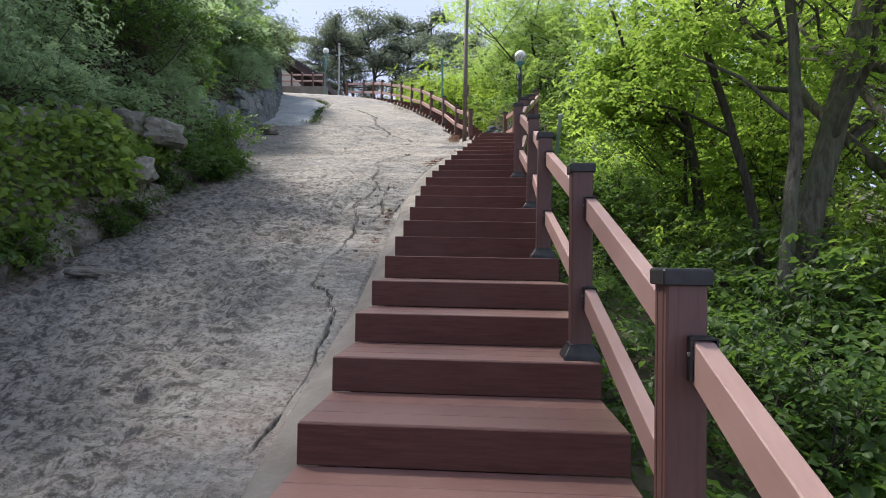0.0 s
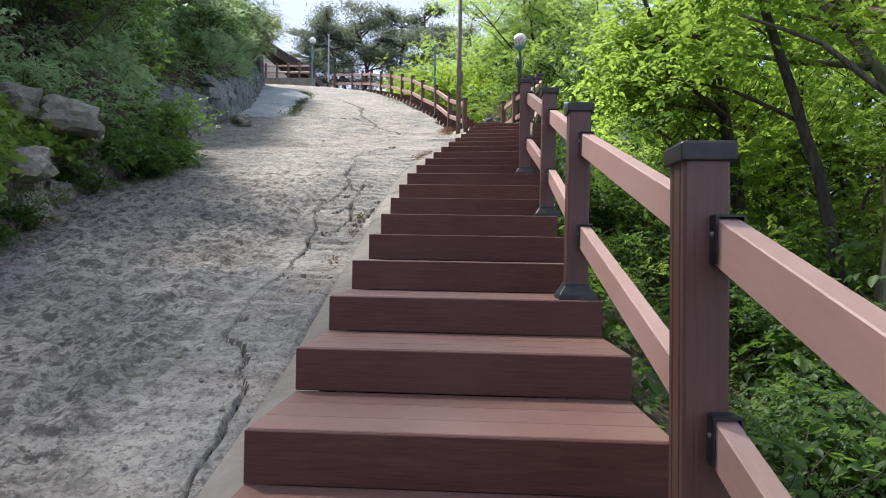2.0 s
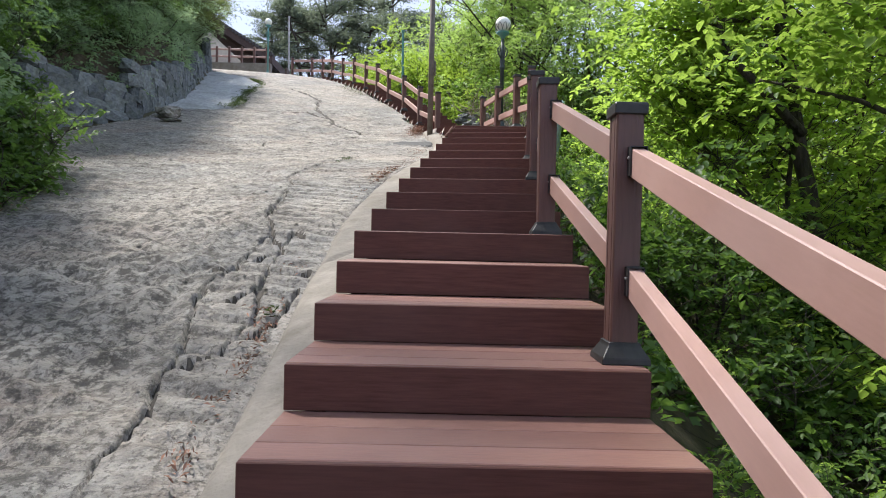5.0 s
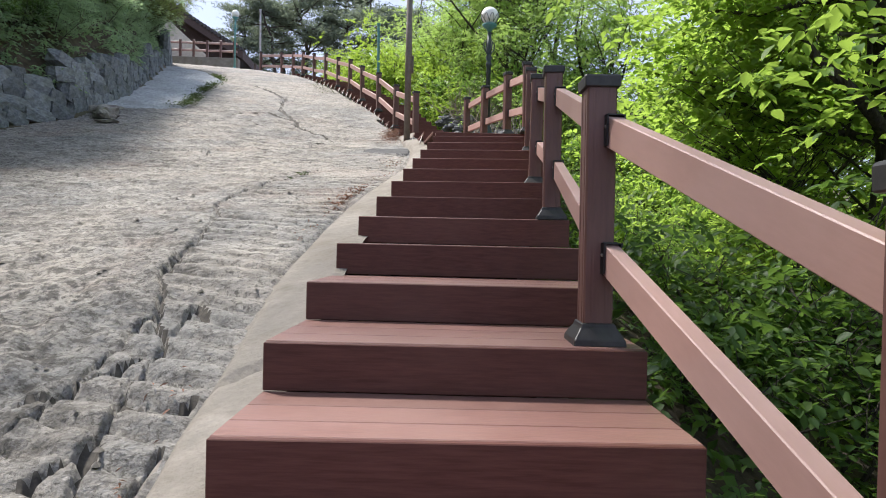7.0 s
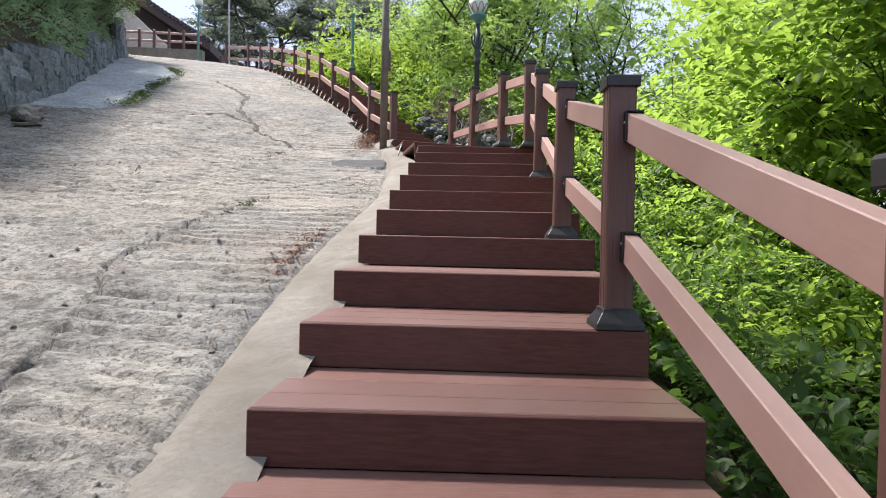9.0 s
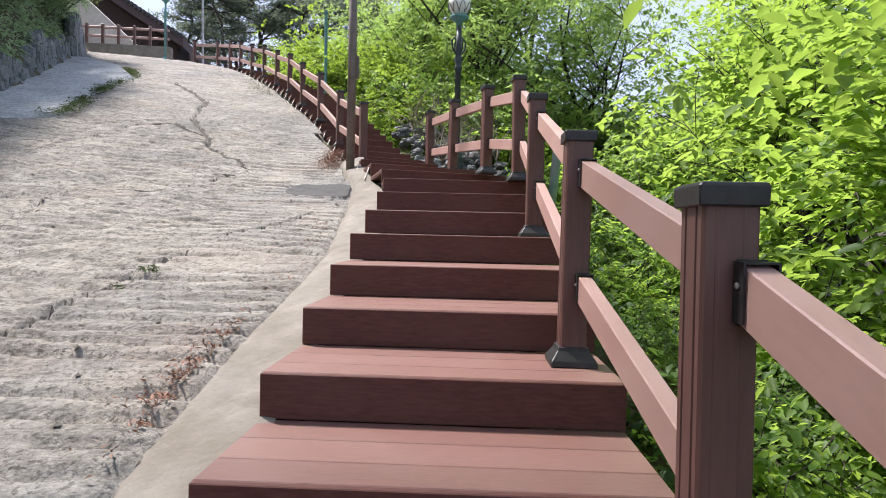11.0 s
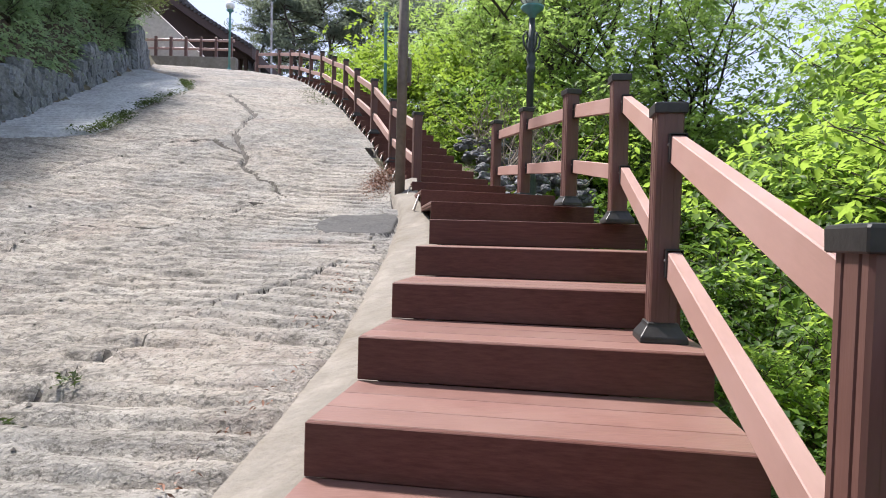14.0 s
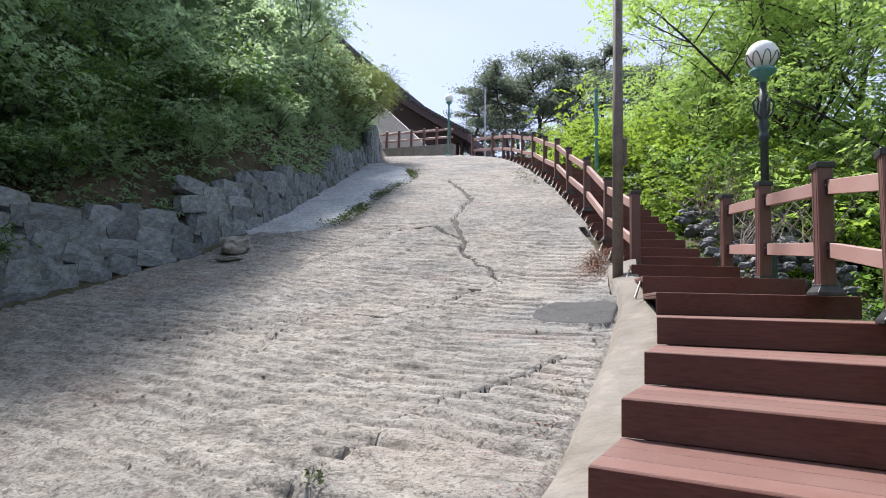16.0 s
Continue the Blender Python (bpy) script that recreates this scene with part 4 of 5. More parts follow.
boulder(-5.75, 16.15, float(road_z(-5.75, 16.15)) + 0.01, (0.22, 0.12, 0.04), 8, "flat dark stone slab on the concrete")
boulder(-3.05, 4.75, float(road_z(-3.05, 4.75)) + 0.015, (0.34, 0.14, 0.05), 9, "flat broken stone at the road's edge")

# heap of netted rocks behind the upper flight
gen = random.Random(5)
for i in range(170):
    u = gen.random()
    y = 16.9 + 3.2 * u + gen.uniform(-0.2, 0.2)
    x = 0.95 - 0.75 * u + gen.uniform(0.0, 1.2)
    r = gen.uniform(0.045, 0.105)
    z = 4.75 + 1.2 * u + gen.uniform(-0.22, 0.1)
    boulder(x, y, z, (r * 1.3, r, r * 0.75), 20 + i, "grey broken rock in a heap behind the stairs", "rubble_rock")
tagged(raw("rock_bed", [(0.8, 16.4, 3.2), (3.2, 16.6, 2.8), (2.4, 21.5, 4.2), (0.0, 21.5, 4.9), (0.85, 16.6, 4.3), (2.6, 16.8, 4.1), (1.9, 21.2, 5.6), (0.15, 21.2, 5.7)],
           [(4, 5, 6, 7), (0, 1, 5, 4), (1, 2, 6, 5), (2, 3, 7, 6), (3, 0, 4, 7)], SOIL), "dark earth under the rock heap", "ground", kind="structure")


# ribbed concrete wedge at the wall's foot, with weeds at its rim
def apron_wide(y):
    return np.interp(y, [17.3, 17.6, 18.1, 20.2, 21.7, 23.2, 25.0, 26.5], [0.1, 0.7, 1.25, 1.35, 1.6, 1.9, 1.5, 0.4])


def wedge_top(x, y):
    rim = np.clip((edge_left(y) + apron_wide(y) - x) / 0.14, 0, 1)
    return road_z(x, y) - 0.05 + 0.12 * np.sqrt(rim) + 0.024 * rim * np.sin((y - 0.35 * x) * 2 * np.pi / 0.16) + 0.012 * noise2(x, y, 2, 41)


fitted_grid("concrete_apron", np.arange(17.3, 26.5, 0.03), 34, wedge_top, APRON, lambda y: edge_left(y) - 0.2, lambda y: edge_left(y) + apron_wide(y) + 0.05 * noise2(y * 0, y, 1.5, 42), "pale ribbed concrete apron at the foot of the stone wall")

# pale kerb under the open side of the steps
bm = bmesh.new()
rings = []
for y in np.arange(14.5, 30.4, 0.25):
    x, z = float(stair_left(y)), float(road_z(-0.4, y))
    head = float(np.interp(y, [n[1].y for n in NOSES], [n[1].z for n in NOSES])) - 0.27
    rings.append([bm.verts.new((x - 0.20, y, min(z, head) - 0.2)), bm.verts.new((x - 0.15, y, head - 0.05)), bm.verts.new((x - 0.12, y, head)), bm.verts.new((x + 0.03, y, head)), bm.verts.new((x + 0.05, y, z - 0.3))])
for a, b in zip(rings, rings[1:]):
    for i in range(4):
        bm.faces.new((a[i], b[i], b[i + 1], a[i + 1]))
bm.faces.new(rings[0])
bm.faces.new(rings[-1][::-1])
bmesh.ops.recalc_face_normals(bm, faces=bm.faces)
tagged(part("kerb", bm, SMOOTH), "pale concrete kerb under the open side of the steps", "kerb", kind="structure")

# earth under the upper flight
bm = bmesh.new()
rings = []
for nz in NOSES:
    if nz[0] < 20:
        continue
    rings.append([bm.verts.new(corner(nz, a, 0.1, dz)) for a, dz in ((0.05, -1.2), (0.05, -0.40), (1.05, -0.40), (1.05, -1.6))])
for a, b in zip(rings, rings[1:]):
    for i in range(3):
        bm.faces.new((a[i], b[i], b[i + 1], a[i + 1]))
tagged(part("stair_bed", bm, SOIL), "dark earth bed under the upper steps", "ground", kind="structure")

# ---- poles and lamps ----
pole = empty("utility_pole", "tall slim brown steel pole beside the stairs", "pole")
base_z = float(road_z(-0.43, 15.95))
pole.matrix_basis = pose(-0.43, 15.95, base_z - 0.05)
part("shaft", lathe([(0.056, 0), (0.056, 2.1), (0.052, 2.11), (0.050, 9.0), (0.0, 9.02)], 18), POLE, pole, smooth=True)
part("foot_collar", lathe([(0.085, 0.0), (0.085, 0.05), (0.06, 0.09)], 18), SMOOTH, pole, "concrete collar")
part("joint_ring", lathe([(0.06, 1.62), (0.06, 1.66)], 18), POLE, pole)
part("switch_box", box((0.12, 0.10, 0.30), pose(0.03, 0.10, 1.5), 0.012), POLE, pole, "brown steel switch box")


def globe_lamp(place, label, tall, shaft_mat, base_mat, leafy=True):
    """A park lamp: ringed shaft, flared cup with petal straps, milky globe."""
    lamp = empty("globe_lamp", label, "lamp post", "globe lamps")
    lamp.matrix_basis = Matrix.Translation(place)
    part("foot", lathe([(0.13, 0), (0.13, 0.06), (0.10, 0.12), (0.10, 0.55), (0.075, 0.66), (0.06, 0.7)], 16), base_mat, lamp, "painted pedestal")
    part("shaft", lathe([(0.045, 0.6), (0.040, tall - 0.95), (0.055, tall - 0.93), (0.055, tall - 0.88), (0.038, tall - 0.84), (0.062, tall - 0.78), (0.038, tall - 0.70), (0.055, tall - 0.64), (0.040, tall - 0.55), (0.035, tall - 0.28)], 14), shaft_mat, lamp, smooth=True)
    for i in range(4):
        a = i * math.pi / 2 + 0.4
        c, s = math.cos(a), math.sin(a)
        pts = [(0.04 * c, 0.04 * s, tall - 0.70), (0.10 * c, 0.10 * s, tall - 0.62), (0.115 * c, 0.115 * s, tall - 0.52), (0.07 * c, 0.07 * s, tall - 0.46), (0.05 * c, 0.05 * s, tall - 0.52)]
        part("scroll", tube(bmesh.new(), pts, [0.013, 0.014, 0.013, 0.012, 0.012], 6), shaft_mat, lamp, "curled iron scroll")
    part("cup", lathe([(0.035, tall - 0.30), (0.06, tall - 0.24), (0.13, tall - 0.19), (0.14, tall - 0.165), (0.12, tall - 0.16)], 20), TEAL, lamp, "teal cup", True)
    globe = bmesh.new()
    bmesh.ops.create_uvsphere(globe, u_segments=28, v_segments=18, radius=0.165, matrix=Matrix.Translation((0, 0, tall)))
    part("globe", globe, GLOBE, lamp, "milky cream glass globe", True)
    if leafy:
        for i in range(9):
            a = i * 2 * math.pi / 9
            pts = []
            for j in range(9):
                t = j / 8
                el = radians(-52 + 56 * math.sin(math.pi * t))
                az = a + (t - 0.5) * 2 * math.pi / 9 * 1.05
                pts.append((0.168 * math.cos(el) * math.cos(az), 0.168 * math.cos(el) * math.sin(az), tall + 0.168 * math.sin(el)))
            part("petal_strap", tube(bmesh.new(), pts, [0.005] * 9, 5), IRON, lamp, "dark petal-shaped strap")
    return lamp


globe_lamp((1.05, 16.47, 4.35), "dark iron globe lamp with teal cup behind the railing", 2.74, IRON, IRON)
globe_lamp((-8.53, 32.25, 9.72), "teal globe lamp on the crest by the building", 3.05, TEAL, TEAL, False)


def thin_pole(x, y, z, tall, mat, label, r=0.04):
    ob = part("thin_pole", lathe([(r, -0.4), (r, tall), (r * 1.5, tall + 0.01), (r * 1.5, tall + 0.08), (0.0, tall + 0.1)], 12), mat)
    ob.matrix_basis = pose(x, y, z, 0.8, -0.6, 0)
    return tagged(ob, label, "pole")


thin_pole(-10.8, 45.0, 11.5, 6.2, STEEL, "slim grey pole on the crest before the pines", 0.06)
thin_pole(-1.55, 24.0, 6.5, 3.0, TEAL, "thin pale green pole among bushes", 0.04)
pipe = part("standpipe", lathe([(0.048, -1.4), (0.048, 0.0), (0.053, 0.004), (0.053, 0.04), (0.03, 0.055), (0.0, 0.058)], 18), TEALPIPE, smooth=True)
pipe.matrix_basis = pose(1.84, 14.0, 4.86, 1, 5, 0)
tagged(pipe, "faded teal pipe standing behind the railing", "pipe")

# ---- the building on the crest ----
hall = empty("tiled_hall", "dark hall with a sweeping black tiled gable roof", "building")
RIDGE, EAVE, FRONT, BACK = Vector((-15.9, 36, 17.6)), Vector((-8.3, 36, 12.1)), 34.6, 50.0
left_eave = Vector((2 * RIDGE.x - EAVE.x, 36, EAVE.z))
for sgn, low in ((1, EAVE), (-1, left_eave)):
    bm = bmesh.new()
    cuts = 14
    rows = []
    for i in range(cuts + 1):
        t = i / cuts
        x, z = RIDGE.x + (low.x - RIDGE.x) * t, RIDGE.z + (low.z - RIDGE.z) * t - 0.35 * math.sin(math.pi * t)
        rows.append([bm.verts.new((x, y, z + dz)) for y, dz in ((FRONT, 0.0), (BACK, 0.0), (BACK, -0.38), (FRONT, -0.38))])
    for a, b in zip(rows, rows[1:]):
        for i in range(4):
            bm.faces.new((a[i], a[(i + 1) % 4], b[(i + 1) % 4], b[i]))
    bm.faces.new(rows[0])
    bm.faces.new(rows[-1][::-1])
    bmesh.ops.recalc_face_normals(bm, faces=bm.faces)
    roof = part("roof_slope", bm, EAVES, hall, "dark tiled roof slope")
    for i in range(46):
        t = (i + 0.5) / 46
        x, z = RIDGE.x + (low.x - RIDGE.x) * t, RIDGE.z + (low.z - RIDGE.z) * t - 0.35 * math.sin(math.pi * t)
        part("verge_tile", rod((x, FRONT - 0.07, z + 0.05), (x, FRONT + 0.5, z + 0.05), 0.085, 8), TILE, roof)
bm = bmesh.new()
pts = [(RIDGE.x, FRONT - 0.25 + i * 1.0, RIDGE.z + 0.22 + 0.35 * max(0, 1 - i / 3) ** 2) for i in range(15)]
tube(bm, pts, [0.24] * 15, 8)
part("ridge", bm, TILE, hall, "raised ridge with upturned end")
part("ridge_ornament", box((0.3, 0.3, 0.5), pose(RIDGE.x, FRONT - 0.25, RIDGE.z + 0.7, 20), 0.06), TILE, hall)
part("gable_wall", prism([Vector((-22.5, 36.2, 9.0)), Vector((-22.5, 36.6, 9.0)), Vector((-9.4, 36.6, 9.0)), Vector((-9.4, 36.2, 9.0))], 3.3), EAVES, hall, "dark timber wall")
raw("gable", [(-22.8, 36.1, 12.3), (-9.0, 36.1, 12.1), (-15.9, 36.1, 16.7), (-22.8, 36.5, 12.3), (-9.0, 36.5, 12.1), (-15.9, 36.5, 16.7)], [(0, 1, 2), (5, 4, 3), (0, 3, 4, 1), (1, 4, 5, 2), (2, 5, 3, 0)], EAVES, hall, "dark timber gable")
for i in range(7):
    x = -13.6 + i * 0.75
    part("timber_post", box((0.16, 0.14, 3.0), pose(x, 36.1, 10.8), 0.01), EAVES, hall)
# the hall stands well back from the crest
hall.matrix_basis = Matrix.Translation((0.65, 9.4, 4.9)) @ Matrix.Scale(1.4, 4) @ Matrix.Translation((-0.65, -9.4, -4.9))
crest_rail = empty("crest_railing", "dark brown low railing in front of the hall", "railing", kind="structure")
for i in range(9):
    part("post", box((0.10, 0.10, 0.85), pose(-14.0 + i * 0.62, 33.8, 11.64), 0.008), POST_SHADED, crest_rail)
for z in (11.58, 11.93):
    part("rail", box((5.3, 0.06, 0.09), pose(-11.55, 33.8, z), 0.008), RAIL_SUNLIT, crest_rail)
tagged(part("parapet", box((5.5, 0.34, 1.75), pose(-11.55, 33.8, 10.36), 0.02), SMOOTH), "low weathered concrete terrace wall on the crest", "wall", kind="structure")
cheek = raw("stair_cheek", [(-13.4, 34.6, 9.8), (-10.6, 34.6, 9.8), (-10.6, 34.6, 11.6), (-13.4, 34.6, 14.1), (-13.4, 35.0, 9.8), (-10.6, 35.0, 9.8), (-10.6, 35.0, 11.6), (-13.4, 35.0, 14.1)], [(0, 1, 2, 3), (7, 6, 5, 4), (0, 4, 5, 1), (1, 5, 6, 2), (2, 6, 7, 3), (3, 7, 4, 0)], PLASTER)
tagged(cheek, "cream sloping cheek wall before the hall", "wall", kind="structure")
tagged(part("sign_board", box((0.08, 0.6, 1.0), pose(-8.1, 34.2, 10.6), 0.01), EAVES), "dark brown board beside the crest railing", "board", kind="structure")

# ---- plants ----
def branchy(gen, height, spread, levels=3, lean=0.12, first=0.35, radius=0.06, forks=4, bushy=False):
    """Branch lines of a plant that stands at the origin: (points, radii) and the ends and stretches where leaves grow."""
    lines, tips = [], []

    def grow(p, way, length, r, level):
        pts, rad = [p], [r]
        q = p.copy()
        steps = 5
        d = way.copy()
        for i in range(steps):
            d = (d + Vector((gen.gauss(0, lean), gen.gauss(0, lean), gen.gauss(0.02, lean * 0.6)))).normalized()
            q = q + d * length / steps
            pts.append(q.copy())
            rad.append(r * (1 - 0.62 * (i + 1) / steps))
        lines.append((pts, rad))
        if level >= levels:
            tips.extend([pts[3], pts[4], pts[5]])
            return
        if level >= levels - 1:
            tips.extend([pts[4], pts[5]])
        for j in range(forks + (1 if level == 0 else 0)):
            u = gen.uniform(first if level == 0 else 0.3, 1.0)
            i = min(int(u * steps), steps - 1)
            at = pts[i].lerp(pts[i + 1], u * steps - i)
            a = gen.uniform(0, 2 * math.pi)
            out = Vector((math.cos(a), math.sin(a), gen.uniform(0.1, 0.8))).normalized()
            grow(at, (d * 0.35 + out).normalized(), length * gen.uniform(0.42, 0.68) * (spread if level == 0 else 1.0), rad[i] * 0.6, level + 1)

    if bushy:
        for j in range(forks + 2):
            a = j * 2 * math.pi / (forks + 2) + gen.uniform(-0.4, 0.4)
            grow(Vector((0.08 * math.cos(a), 0.08 * math.sin(a), -0.1)), Vector((spread * math.cos(a), spread * math.sin(a), gen.uniform(0.7, 1.3))).normalized(), height * gen.uniform(0.7, 1.0), radius, 1)
    else:
        grow(Vector((0, 0, -0.3)), Vector((gen.gauss(0, 0.08), gen.gauss(0, 0.08), 1)).normalized(), height, radius, 0)
    return lines, tips


def plant(name, seed, height, spread, count, leaf, mat, bark, label, category, group, radius=0.05, levels=3, forks=4, cloud=0.28, bushy=False, first=0.35, slim=0.55, sides=6, lean=0.12, spray=8, full=False, flat=0.5):
    gen = random.Random(seed)
    local = np.random.default_rng(seed)
    lines, tips = branchy(gen, height, spread, levels, lean, first, radius, forks, bushy)
    thing = empty(name, label, category, group)
    bm = bmesh.new()
    for pts, rad in lines:
        fine = rad[0] > 0.012
        tube(bm, pts if fine else pts[::2] + pts[-1:], [max(r, 0.004) for r in (rad if fine else rad[::2] + rad[-1:])], sides if rad[0] > 0.02 else 4 if fine else 3)
    part("stem" if bushy else "trunk", bm, bark, thing, "", True)
    t = np.array([tuple(p) for p in tips])
    sprays = max(1, count // spray)
    c = t[local.integers(0, len(t), sprays)] + local.normal(0, cloud, (sprays, 3)) * [1, 1, 0.55]
    c[:, 2] = np.maximum(c[:, 2], 0.02)
    link("foliage" if bushy else "crown", leaf_mesh("crown", c, leaf, mat, gen=local, slim=slim, spray=spray, full=full, flat=flat), None, thing)
    return thing


def scatter(base, places, gen, low=0.8, high=1.25, sink=0.05):
    """Sets base at the first place and copies of it at the others."""
    ready = []
    for x, y, s in places:
        z = float(land_z(x, y)) - sink
        sc = s * gen.uniform(low, high)
        ready.append(Matrix.Translation((x, y, z)) @ pose(0, 0, 0, gen.uniform(-6, 6), gen.uniform(-6, 6), gen.uniform(0, 360)) @ Matrix.Diagonal((sc, sc, sc, 1)))
    for m in ready[1:]:
        copy_thing(base, m)
    base.matrix_basis = ready[0]


gen = random.Random(21)
# undergrowth on the falling slope
bright = [plant("shrub", 100 + i, 1.25, 0.8, 2300, 0.076, LEAF_BRIGHT, DARKBARK, "bright green leafy shrub on the wooded slope", "shrub", "shrubs on the slope", 0.018, 3, 4, 0.17, True, full=True, slim=0.62) for i in range(3)]
mid = [plant("shrub", 110 + i, 1.5, 0.7, 2300, 0.084, LEAF_MID, DARKBARK, "green leafy shrub on the wooded slope", "shrub", "shrubs on the slope", 0.02, 3, 4, 0.19, True, full=True, slim=0.62) for i in range(3)]
spots = [[] for _ in range(6)]
for y in np.arange(-1.5, 22.5, 0.95):
    r = float(stair_right(y))
    for off in (0.45, 1.15, 2.3, 3.6, 5.2):
        o = off + (gen.uniform(-0.25, 0.45) if off > 1 else gen.uniform(-0.05, 0.15))
        if 16 < y and o < 2.0:
            continue
        # mostly the darker leaf colour low down and near the rail, as painted shade
        near_shade_tone = y < 5.5
        which = gen.randrange(3) + (3 if (gen.random() < (0.9 if near_shade_tone else 0.55 if off < 2 else 0.25)) else 0)
        size = (0.27 if off < 1 else 0.60 if off < 1.5 else 0.95 if off < 3 else 1.25) * (0.85 if near_shade_tone and off < 3 else 1.0)
        spots[which].append((r + o, float(y) + gen.uniform(-0.3, 0.3), size))
for base, places in zip(bright + mid, spots):
    scatter(base, places, gen)

# trees on the slope
young = [plant("young_tree", 200 + i, 3.6, 0.85, 6400, 0.074, LEAF_BRIGHT, DARKBARK, "slender young tree with bright spring leaves", "tree", "trees on the slope", 0.045, 3, 5, 0.25, full=True, slim=0.62) for i in range(3)]
tall = [plant("tree", 210 + i, 6.5, 0.8, 5200, 0.10, LEAF_BRIGHT, BARK, "tall broadleaf tree with a forked mossy trunk", "tree", "trees on the slope", 0.13, 3, 5, 0.36, first=0.3, sides=10, lean=0.15) for i in range(2)]
leafy = [plant("tree", 220 + i, 6.0, 0.9, 13000, 0.12, LEAF_FRESH, DARKBARK, "broadleaf tree with a full bright green crown", "tree", "trees on the slope", 0.10, 3, 6, 0.40, first=0.22, sides=8) for i in range(2)]
scatter(young[0], [(3.3, 9.6, 0.9), (4.2, 13.2, 1.0), (5.2, 6.6, 1.0), (7.2, 14.2, 0.85)], gen, 0.9, 1.1)
scatter(young[1], [(3.7, 11.4, 1.0), (4.6, 15.2, 1.05), (5.7, 4.2, 0.8), (5.6, 10.3, 1.2)], gen, 0.9, 1.1)
scatter(young[2], [(4.7, 9.9, 0.85), (5.4, 12.2, 1.2), (4.4, 2.6, 1.0), (6.2, 16.6, 1.2)], gen, 0.9, 1.1)
scatter(tall[0], [(5.4, 5.4, 1.15), (5.0, 8.8, 1.1), (3.6, 1.0, 1.0)], gen, 0.95, 1.05)
scatter(tall[1], [(4.7, 7.2, 1.2), (8.2, 11.5, 1.0)], gen, 0.95, 1.05)
scatter(leafy[0], [(2.4, 22.5, 0.9), (4.3, 20.4, 0.75), (0.9, 25.5, 0.72), (8.5, 15.5, 1.25), (9.2, 22, 0.7)], gen, 0.95, 1.05)
scatter(leafy[1], [(3.6, 25.5, 1.1), (8.0, 17.6, 0.95), (1.6, 28.5, 0.75), (-0.6, 30.5, 0.5)], gen, 0.95, 1.05)


def limb_tree(limbs, tips, count, bark, label, seed, cloud=0.34, leaf=0.075):
    """A tree of given limbs, each (points, thick end, thin end), with leaves in flat sprays round the tips."""
    local = np.random.default_rng(seed)
    thing = empty("tree", label, "tree", "trees on the slope")
    for i, (pts, thick, thin) in enumerate(limbs):
        fine = []
        for a, b in zip(pts, pts[1:]):
            for u in (0.0, 0.34, 0.67):
                p = Vector(a).lerp(Vector(b), u)
                fine.append(p + 0.03 * Vector((noise.noise(p * 2.1), noise.noise(p * 2.3 + Vector((4, 0, 0))), 0)))
        fine.append(Vector(pts[-1]))
        n = len(fine)
        part("trunk" if i == 0 else "limb", tube(bmesh.new(), fine, [thick + (thin - thick) * j / (n - 1) for j in range(n)], 10), bark, thing, "", True)
    t = np.array(tips)
    k = local.integers(0, len(t), count // 8)
    c = t[k] + local.normal(0, 1, (count // 8, 3)) * [cloud, cloud, cloud * 0.4]
    link("crown", leaf_mesh("crown", c, leaf, LEAF_BRIGHT, gen=local, flat=0.4, spray=8, full=True, slim=0.6), None, thing)
    return thing


limb_tree([([(2.92, 5.9, 0.2), (2.94, 6.0, 1.12), (3.04, 6.1, 1.89), (3.16, 6.2, 2.75), (3.2, 6.3, 3.52), (3.18, 6.4, 4.38), (3.0, 6.6, 6.0)], 0.085, 0.04),
           ([(3.1, 6.3, 0.2), (3.27, 6.5, 1.21), (3.55, 6.6, 2.23), (3.89, 6.7, 3.34), (4.21, 6.8, 4.43), (4.6, 6.9, 6.0)], 0.17, 0.10),
           ([(3.18, 6.2, 2.9), (2.8, 6.6, 3.5), (2.3, 7.0, 3.9)], 0.03, 0.012), ([(3.7, 6.6, 2.8), (3.9, 6.2, 3.6), (3.6, 5.6, 4.3)], 0.05, 0.02)],
          [(2.4, 6.9, 4.1), (2.9, 6.6, 4.9), (3.4, 6.2, 4.6), (3.6, 5.6, 4.4), (2.9, 6.0, 5.6), (4.2, 6.6, 4.7), (3.9, 6.0, 3.7), (2.5, 5.6, 4.6), (2.3, 7.4, 3.7)], 5200, BARK, "grey forked tree with a thick leaning mossy trunk", 501)
limb_tree([([(3.3, 6.9, 0.6), (3.15, 7.0, 1.82), (3.05, 7.1, 2.53), (2.9, 7.2, 3.21), (2.67, 7.3, 4.05), (2.58, 7.4, 4.7), (2.4, 7.5, 6.0)], 0.06, 0.03),
           ([(2.95, 7.2, 3.0), (2.5, 7.6, 3.4), (2.0, 7.9, 3.6)], 0.022, 0.008)],
          [(2.0, 7.9, 3.7), (2.4, 7.6, 4.3), (2.8, 7.2, 5.0), (2.2, 7.3, 5.2), (2.6, 8.0, 4.6), (3.2, 7.6, 4.0)], 3200, DARKBARK, "slim dark curved tree on the slope", 502)
